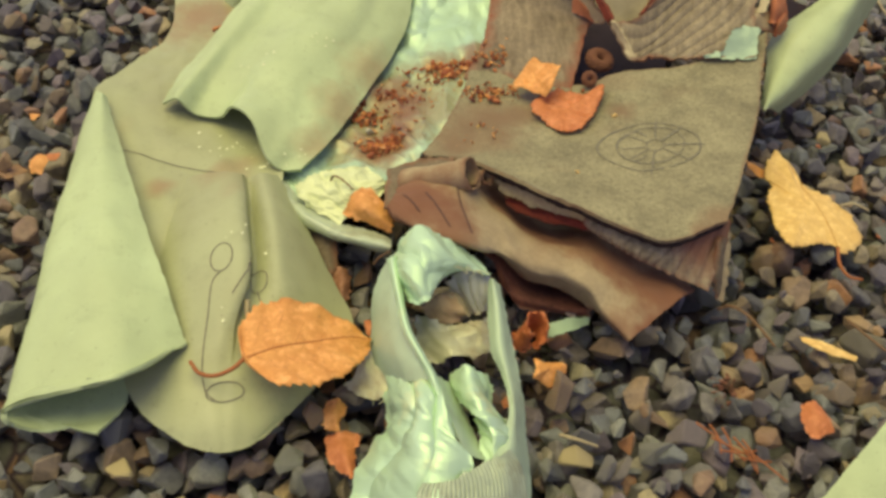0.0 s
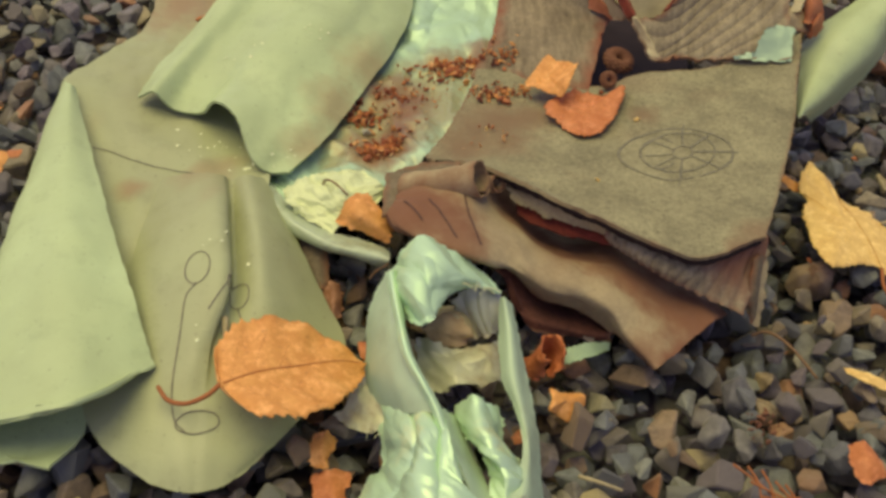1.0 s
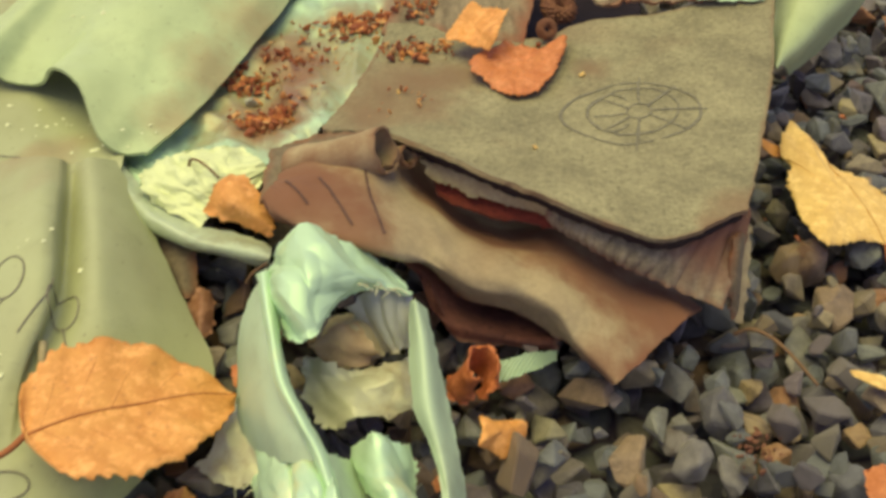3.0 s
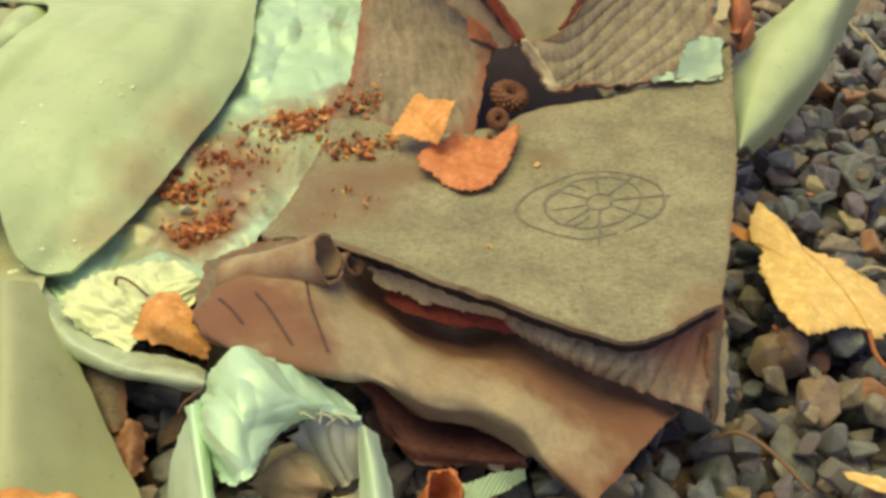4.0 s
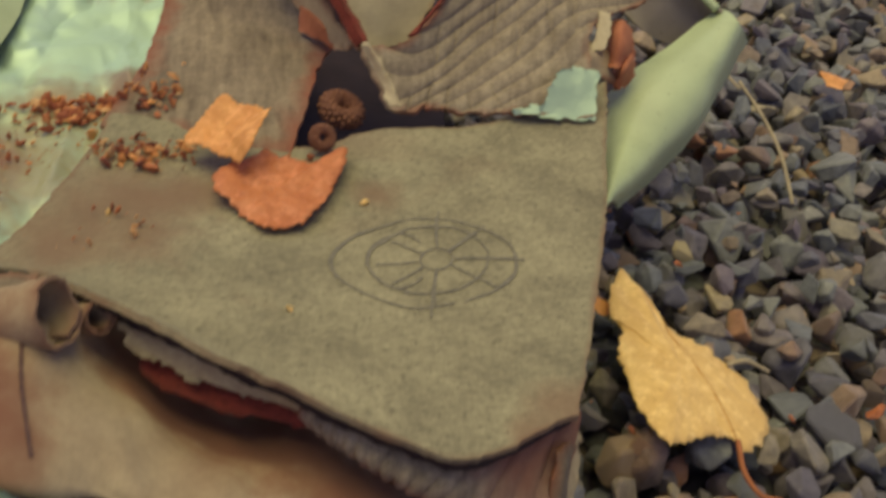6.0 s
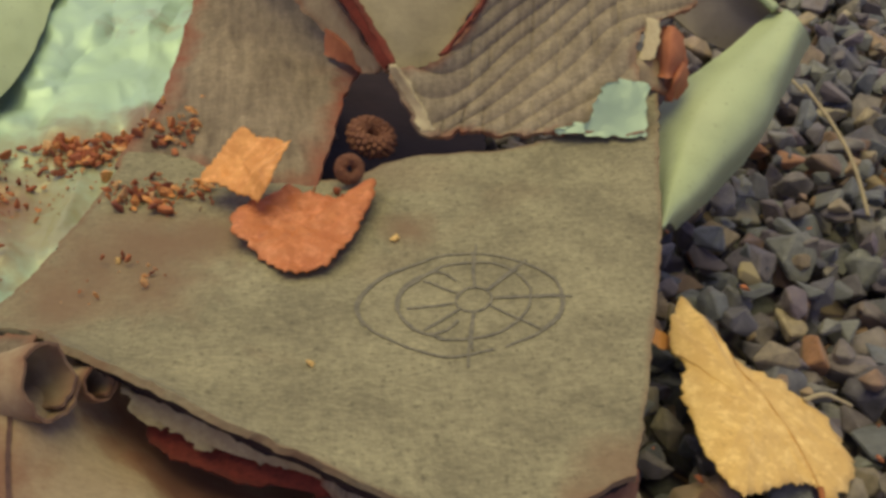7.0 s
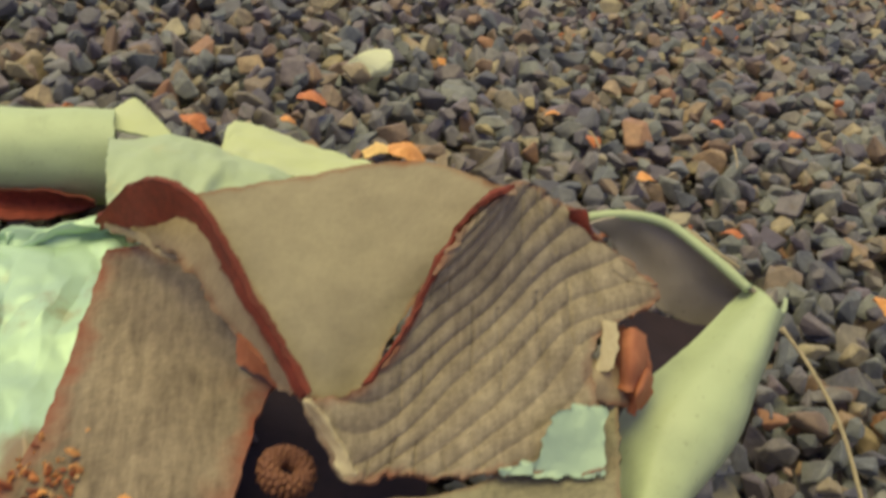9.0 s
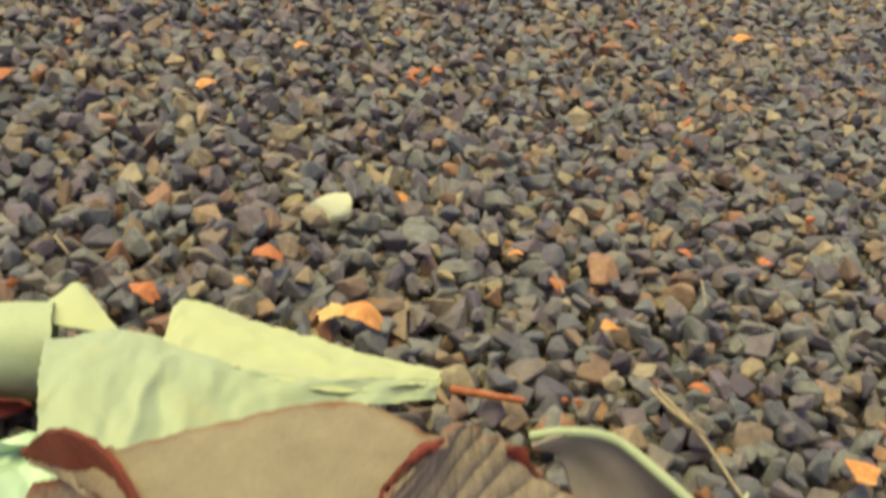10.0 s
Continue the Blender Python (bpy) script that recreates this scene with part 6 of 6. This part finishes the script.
    leaf_piece("leaf_scrap", LEAF_RUST, "rolled orange-red leaf below the board", rolled_ribs((0.1761, 0.4314, 0.0050), (0.1803, 0.4296, 0.0220), 0.0065, 0.0125, 0.85, 5.6, 4, 0.75), 69, "leaf scraps", 0.003, 0.005)
    leaf_piece("leaf_scrap", LEAF_ORANGE, "orange leaf end beside the board", [
        [(0.3375, 0.5948, 0.0120), (0.3366, 0.5859, 0.0120)], [(0.3432, 0.5841, 0.0140), (0.3411, 0.5752, 0.0140)], [(0.3512, 0.5850, 0.0100), (0.3505, 0.5791, 0.0100)]], 70, "leaf scraps", 0.001)
    leaf_piece("leaf_scrap", LEAF_YELLOW, "withered yellow leaf blade on gravel", [
        [(0.3337, 0.4418, 0.0080), (0.3345, 0.4385, 0.0080)], [(0.3438, 0.4360, 0.0120), (0.3418, 0.4289, 0.0120)], [(0.3645, 0.4296, 0.0080), (0.3618, 0.4261, 0.0080)]], 71, "leaf scraps", 0.001)
    tagged(sheet("mint_scrap", TAPE, [
        [(0.1840, 0.4408, 0.0080), (0.1994, 0.4436, 0.0120), (0.2135, 0.4476, 0.0100)], [(0.1846, 0.4370, 0.0070), (0.1990, 0.4392, 0.0110), (0.2132, 0.4458, 0.0090)], [(0.1852, 0.4327, 0.0060), (0.1988, 0.4350, 0.0100), (0.2128, 0.4439, 0.0080)]],
        nu=24, nv=80, thick=0.0006, wrinkle=0.001, ragged=0.001, seed=72, pleat=(3, 12, 0.0008)), "ribbed mint-silver foil scrap on gravel", "foil")
    leaf_piece("paper_wad", PAPER, "wadded tan paper inside the foil bag", [
        [(0.1203, 0.4376, 0.0220), (0.1227, 0.4406, 0.0300), (0.1302, 0.4455, 0.0320)], [(0.1276, 0.4281, 0.0240), (0.1310, 0.4294, 0.0360), (0.1374, 0.4378, 0.0340)], [(0.1398, 0.4266, 0.0220), (0.1437, 0.4275, 0.0280), (0.1465, 0.4336, 0.0260)]], 73, "", 0.002, 0.004, category="paper")
    leaf_piece("vinyl_offcut", PALE, "pale vinyl offcut corner lying on gravel", [
        [(0.3087, 0.3281, 0.0120), (0.3316, 0.3503, 0.0140), (0.3651, 0.3839, 0.0130)], [(0.3146, 0.3101, 0.0120), (0.3385, 0.3206, 0.0160), (0.3768, 0.3625, 0.0140)], [(0.3240, 0.2859, 0.0100), (0.3537, 0.2987, 0.0140), (0.4005, 0.3447, 0.0120)]], 74, "", 0.0006, category="plastic sheet")
    # far scraps on the open gravel
    for k, (p, s, m) in enumerate((
        ((0.9082, 1.6252, 0.0140), 0.026, LEAF_ORANGE), ((0.4414, 1.3968, 0.0100), 0.014, LEAF_RED), ((0.4641, 1.4059, 0.0100), 0.014, LEAF_RED), ((0.2427, 1.3151, 0.0100), 0.018, LEAF_ORANGE),
        ((0.2067, 0.9752, 0.0100), 0.018, LEAF_RED), ((0.3304, 0.9562, 0.0100), 0.026, LEAF_ORANGE), ((0.3140, 0.9589, 0.0100), 0.018, LEAF_YELLOW), ((0.2799, 1.0248, 0.0100), 0.020, LEAF_RED),
        ((0.3825, 1.1189, 0.0100), 0.009, LEAF_ORANGE), ((0.4853, 0.9504, 0.0120), 0.015, LEAF_ORANGE), ((0.5815, 1.0543, 0.0100), 0.010, LEAF_RED), ((0.6437, 1.0467, 0.0100), 0.015, LEAF_RED),
        ((0.7614, 1.6452, 0.0100), 0.020, LEAF_RED), ((0.0834, 1.3020, 0.0100), 0.016, LEAF_RED), ((0.2623, 0.9906, 0.0100), 0.010, LEAF_ORANGE), ((0.3343, 1.4424, 0.0100), 0.014, LEAF_ORANGE),
        ((0.5195, 0.8916, 0.0100), 0.012, LEAF_RED), ((0.4484, 1.0419, 0.0100), 0.010, LEAF_ORANGE), ((0.4664, 1.0025, 0.0100), 0.012, LEAF_RED), ((0.5785, 0.8150, 0.0140), 0.024, LEAF_ORANGE),
        ((-0.1263, 0.5961, 0.0120), 0.008, LEAF_ORANGE), ((-0.1123, 0.5513, 0.0100), 0.014, LEAF_ORANGE), ((-0.1059, 0.5595, 0.0100), 0.010, LEAF_RED), ((0.0938, 0.4304, 0.0100), 0.012, LEAF_RED), ((0.1664, 0.3875, 0.0080), 0.010, LEAF_RED))):
        q = np.array(p)
        r = random.Random(200 + k)
        a = r.uniform(0, 6.28)
        u, v = np.array((math.cos(a), math.sin(a), 0.2)) * s / 2, np.array((-math.sin(a), math.cos(a), 0.1)) * s / 2.6
        bend = np.array((0, 0, s * 0.25))
        leaf_piece("leaf_scrap", m, "withered leaf scrap on gravel", [
            [tuple(q - u - v * 0.5), tuple(q - u * 0.9), tuple(q - u + v * 0.6)], [tuple(q - v + bend), tuple(q + bend), tuple(q + v + bend * 0.6)],
            [tuple(q + u - v * 0.4), tuple(q + u * 1.1), tuple(q + u + v * 0.5)]], 300 + k, "leaf scraps", s * 0.09, s * 0.06, 9)


# ---- small finds ----
def seed_cup(name, c, radius, label, turn):
    """A woody ring of small scales round a hollow."""
    bm = bmesh.new()
    r = random.Random(int(radius * 1e5))
    m = Matrix.Translation(c) @ pose(0, 0, 0, *turn)
    for k in range(26):
        a = 2 * math.pi * k / 26
        for j in range(7):
            b = 2 * math.pi * (j + 0.5 * (k % 2)) / 7
            rad = radius * (0.68 + 0.30 * math.cos(b))
            loc = Vector((rad * math.cos(a), rad * math.sin(a), radius * 0.36 * math.sin(b)))
            s = radius * r.uniform(0.15, 0.22)
            got = bmesh.ops.create_icosphere(bm, subdivisions=1, radius=1)
            bmesh.ops.transform(bm, verts=got["verts"], matrix=m @ Matrix.LocRotScale(loc, Euler((r.random(), r.random(), a)), (s, s * 0.8, s * 0.8)))
    me = bpy.data.meshes.new(name)
    bm.to_mesh(me)
    bm.free()
    tagged(mesh_object(name, me, CUP), label, "seed cup", "seed cups")


def crumbs(name, label, places, mat, seed, under=None):
    """A drift of small crumbs: (place, spread, count, largest), fallen on the meshes under them."""
    bm = bmesh.new()
    r = random.Random(seed)
    todo = []
    for c, spread, count, largest in places:
        for _ in range(count):
            s = largest * (0.22 + 0.9 * r.random() ** 2.2)
            todo.append((Vector(c) + Vector((r.gauss(0, spread * 0.9), r.gauss(0, spread * 0.75), 0)), s))
    spots = on_top(under, [p for p, _ in todo]) if under else [tuple(p) for p, _ in todo]
    for at, (_, s) in zip(spots, todo):
        got = bmesh.ops.create_icosphere(bm, subdivisions=1, radius=s / 2)
        for v in got["verts"]:
            v.co *= r.uniform(0.45, 1.35)
        at = Vector(at) + Vector((0, 0, s * 0.2 + abs(r.gauss(0, 0.0008))))
        bmesh.ops.transform(bm, verts=got["verts"], matrix=Matrix.LocRotScale(at, Euler((r.random() * 3, r.random() * 3, 0)), (1.2, r.uniform(0.4, 1), 0.5)))
    me = bpy.data.meshes.new(name)
    bm.to_mesh(me)
    bm.free()
    tagged(mesh_object(name, me, mat), label, "crumbs", kind="stuff")


def strand(name, mat, label, pts, radius, category="twig", taper=0.7):
    tagged(mesh_object(name, tube_mesh(name, pts, radius, 30, 6, taper, 0.25), mat), label, category)


def single_stone(name, mat, label, c, size, shape):
    me = SHAPES[shape].copy()
    me.materials.clear()
    ob = mesh_object(name, me, mat)
    ob.matrix_basis = Matrix.Translation(c) @ Matrix(turned(rng, size)).to_4x4()
    tagged(ob, label, "stone")


def finds():
    seed_cup("seed_cup", (0.2397, 0.6561, 0.0430), 0.0090, "dark woody seed cup in the gap of the board", (12, 4, 20))
    seed_cup("seed_cup", (0.2272, 0.6220, 0.0500), 0.0050, "small broken seed cup beside the leaf", (50, 20, 0))
    crumbs("wood_crumbs", "rust-brown rotten wood crumbs on the foil", [
        ((0.1331, 0.6505, 0.0360), 0.007, 120, 0.0058), ((0.1503, 0.6601, 0.0400), 0.007, 100, 0.0052), ((0.1690, 0.6539, 0.0420), 0.006, 36, 0.0045), ((0.1179, 0.6450, 0.0340), 0.006, 26, 0.004),
        ((0.0978, 0.6205, 0.0300), 0.008, 50, 0.0045), ((0.0857, 0.5973, 0.0280), 0.009, 100, 0.0045), ((0.1126, 0.6239, 0.0310), 0.016, 90, 0.0026), ((0.0938, 0.5660, 0.0290), 0.007, 130, 0.0058), ((0.0800, 0.6058, 0.0280), 0.005, 26, 0.004),
        ((0.1094, 0.5807, 0.0290), 0.009, 40, 0.003), ((0.1632, 0.6157, 0.0430), 0.008, 56, 0.005), ((0.1762, 0.6189, 0.0440), 0.004, 18, 0.004), ((0.1523, 0.6178, 0.0420), 0.006, 26, 0.004)], CRUMB, 3, HEAP)
    crumbs("husks", "bright orange seed husks among the crumbs", [
        ((0.1331, 0.6505, 0.0360), 0.007, 16, 0.005), ((0.1577, 0.6561, 0.0410), 0.007, 14, 0.0045), ((0.0938, 0.5649, 0.0290), 0.006, 22, 0.005), ((0.0840, 0.5941, 0.0280), 0.006, 8, 0.004),
        ((0.1632, 0.6170, 0.0430), 0.009, 22, 0.0045), ((0.1762, 0.6189, 0.0440), 0.004, 8, 0.004), ((0.2206, 0.6090, 0.0500), 0.004, 6, 0.004)], LEAF_ORANGE, 6, HEAP)
    crumbs("board_crumbs", "scattered brown crumbs on the fibreboard", [
        ((0.1627, 0.5722, 0.0440), 0.004, 8, 0.0035), ((0.1544, 0.5798, 0.0420), 0.004, 5, 0.003), ((0.1433, 0.5644, 0.0420), 0.010, 8, 0.0025), ((0.2206, 0.6090, 0.0500), 0.005, 16, 0.0035)], CRUMB, 5, HEAP)
    for p, s in (((0.2386, 0.5837, 0.0500), 0.0042), ((0.2072, 0.5207, 0.0540), 0.0034), ((0.1536, 0.5796, 0.0430), 0.003)):
        single_stone("seed", LEAF_YELLOW, "small pale orange seed on the board", on_top(HEAP, [p], s * 0.2)[0], s, 3)
    single_stone("pebble", GREY_FOIL, "small dark pebble on the foil", on_top(HEAP, [(0.0861, 0.5846, 0.0300)], 0.001)[0], 0.010, 5)
    strand("stalk", TWIG, "long bent brown stalk lying on gravel", [(0.2904, 0.4606, 0.0080), (0.2963, 0.4576, 0.0140), (0.3057, 0.4487, 0.0140), (0.3165, 0.4320, 0.0100)], 0.0010)
    strand("stalk", TWIG, "brown stalk lying on gravel", [(0.3636, 0.4530, 0.0120), (0.3721, 0.4390, 0.0130), (0.3852, 0.4258, 0.0100)], 0.0009)
    strand("stalk", STRAW, "long pale dry grass stalk on gravel", [(0.4961, 0.7845, 0.0200), (0.4991, 0.7540, 0.0160), (0.4941, 0.7163, 0.0140), (0.4807, 0.6735, 0.0120)], 0.0011, taper=0.9)
    strand("stalk", STRAW, "pale dry grass stalk behind the vinyl loop", [(0.4811, 0.8774, 0.0200), (0.4841, 0.8505, 0.0240), (0.4973, 0.8384, 0.0200)], 0.0014)
    strand("stalk", STRAW, "dry grass stalk on gravel", [(0.4905, 0.8846, 0.0140), (0.4992, 0.8449, 0.0140), (0.5020, 0.8074, 0.0120), (0.5034, 0.7911, 0.0120)], 0.0012)
    strand("splinter", LEAF_RED, "small red-brown splinter on the vinyl", [(-0.0260, 0.6846, 0.0280), (-0.0213, 0.6872, 0.0290), (-0.0167, 0.6901, 0.0280)], 0.0013, "splinter")
    strand("tendril", TWIG, "thin curled tendril over the foil", [(0.0650, 0.5224, 0.0340), (0.0667, 0.5211, 0.0400), (0.0720, 0.5173, 0.0410), (0.0786, 0.5113, 0.0390)], 0.0007, "twig")
    strand("tendril", TWIG, "thin curled tendril beside the bag", [(0.0926, 0.4647, 0.0260), (0.0954, 0.4641, 0.0320), (0.1006, 0.4611, 0.0400)], 0.0008, "twig")
    strand("straw", STRAW, "short pale straw on gravel", [(0.1886, 0.3652, 0.0120), (0.1977, 0.3608, 0.0140), (0.2072, 0.3589, 0.0120)], 0.0011)
    strand("straw", STRAW, "curved yellow straw beside the leaf", [(0.3875, 0.5509, 0.0140), (0.3966, 0.5527, 0.0150), (0.4075, 0.5504, 0.0120)], 0.0011)
    for k in range(9):
        a = random.Random(k)
        p, q = np.array((0.2616, 0.3705, 0.0120)), np.array((0.2993, 0.3489, 0.0100))
        d = np.array((a.uniform(-1, 1), a.uniform(-1, 1), a.uniform(0, 0.6))) * 0.007
        strand("needle", VEIN, "red-brown dry needle on gravel", [tuple(p + (q - p) * k / 14 + d), tuple(p + (q - p) * (k / 14 + 0.2) + d * 0.2), tuple(p + (q - p) * (k / 14 + 0.36) - d)], 0.0006)
    strand("splinter", STRAW, "short pale splinter lying on the vinyl", [(0.0291, 0.4199, 0.0400), (0.0301, 0.4129, 0.0380), (0.0314, 0.4060, 0.0360)], 0.0017, "splinter")
    strand("stalk", LEAF_RED, "red-brown leaf stalk behind the torn board", [(0.3668, 0.8775, 0.0180), (0.3830, 0.8761, 0.0160), (0.4086, 0.8759, 0.0120)], 0.0026)
    for pts in ([(0.6165, 1.4028, 0.0130), (0.6317, 1.4238, 0.0130), (0.6549, 1.4766, 0.0130)], [(0.6959, 1.5236, 0.0130), (0.6970, 1.4893, 0.0130), (0.6980, 1.4567, 0.0130)], [(0.6756, 1.1244, 0.0130), (0.6851, 1.1319, 0.0130), (0.6942, 1.1373, 0.0130)], [(0.6759, 1.3581, 0.0130), (0.6705, 1.3387, 0.0130), (0.6622, 1.3134, 0.0130)], [(0.1522, 1.0311, 0.0130), (0.1571, 1.0215, 0.0130), (0.1623, 1.0108, 0.0130)], [(0.5751, 1.0131, 0.0130), (0.5694, 0.9958, 0.0130), (0.5621, 0.9777, 0.0130)], [(0.7785, 1.3997, 0.0130), (0.7762, 1.3702, 0.0130), (0.7740, 1.3421, 0.0130)], [(0.4668, 1.0136, 0.0130), (0.4673, 1.0025, 0.0130), (0.4659, 0.9878, 0.0130)]):
        strand("straw", STRAW, "short pale dry straw on the gravel", pts, 0.0009)
    litter = random.Random(40)
    crumbs("leaf_litter", "tiny orange and red leaf crumbs on the gravel", [
        ((litter.uniform(-0.2, 1.3), litter.uniform(0.75, 2.2), 0.009), 0.01, 2, 0.011) for _ in range(90)] + [
        ((litter.uniform(0.30, 0.50), litter.uniform(0.32, 0.8), 0.008), 0.01, 1, 0.007) for _ in range(26)] + [
        ((litter.uniform(-0.22, -0.10), litter.uniform(0.35, 0.8), 0.008), 0.01, 1, 0.008) for _ in range(12)], LEAF_RED, 9)
    crumbs("seed_cluster", "dry red-brown seed cluster on gravel", [((0.2811, 0.4003, 0.0100), 0.006, 60, 0.0035)], CUP, 8)
    bm = bmesh.new()
    r = np.random.default_rng(4)
    for _ in range(13):
        p = r.normal(size=3)
        p = p / np.linalg.norm(p)
        bm.verts.new(p * (0.5, 0.36, 0.36 + 0.14 * p[0]))
    bmesh.ops.convex_hull(bm, input=bm.verts)
    bmesh.ops.dissolve_limit(bm, angle_limit=0.3, verts=bm.verts, edges=bm.edges)
    bmesh.ops.bevel(bm, geom=bm.edges[:], offset=0.045, segments=2, affect="EDGES", clamp_overlap=True)
    me = bpy.data.meshes.new("pale_stone")
    bm.to_mesh(me)
    bm.free()
    ob = mesh_object("pale_stone", me, PALE_ROCK)
    ob.matrix_basis = Matrix.Translation((0.3251, 1.0885, 0.0135)) @ pose(0, 0, 0, 0, -14, -8) @ Matrix.Diagonal((0.046, 0.036, 0.031, 1))
    tagged(ob, "smooth whitish stone standing out of the gravel", "stone")
    for p, s in (((0.4891, 1.0292, 0.0060), 0.014), ((0.3949, 1.0188, 0.0050), 0.018), ((0.4419, 1.0718, 0.0050), 0.016), ((0.8979, 1.7099, 0.0050), 0.026), ((0.4035, 0.6290, 0.0060), 0.02), ((0.1976, 0.3560, 0.0040), 0.021), ((-0.0218, 0.3418, 0.0040), 0.022)):
        single_stone("tan_stone", TAN_ROCK, "tan stone among the grey gravel", p, s, 7)


pale_sheet()
fold_behind()
brown_scrap()
cover_sheet()
foil_strip()
layered_board()
side_board()
torn_board()
vinyl_loop()
back_roll()
laminate()
foil_bag()
leaves()
HEAP = [o for o in scene.objects if o.type == "MESH" and o.name.split(".")[0] in ("foil", "end_flap", "top_panel", "narrow_board")]
finds()
gravel()
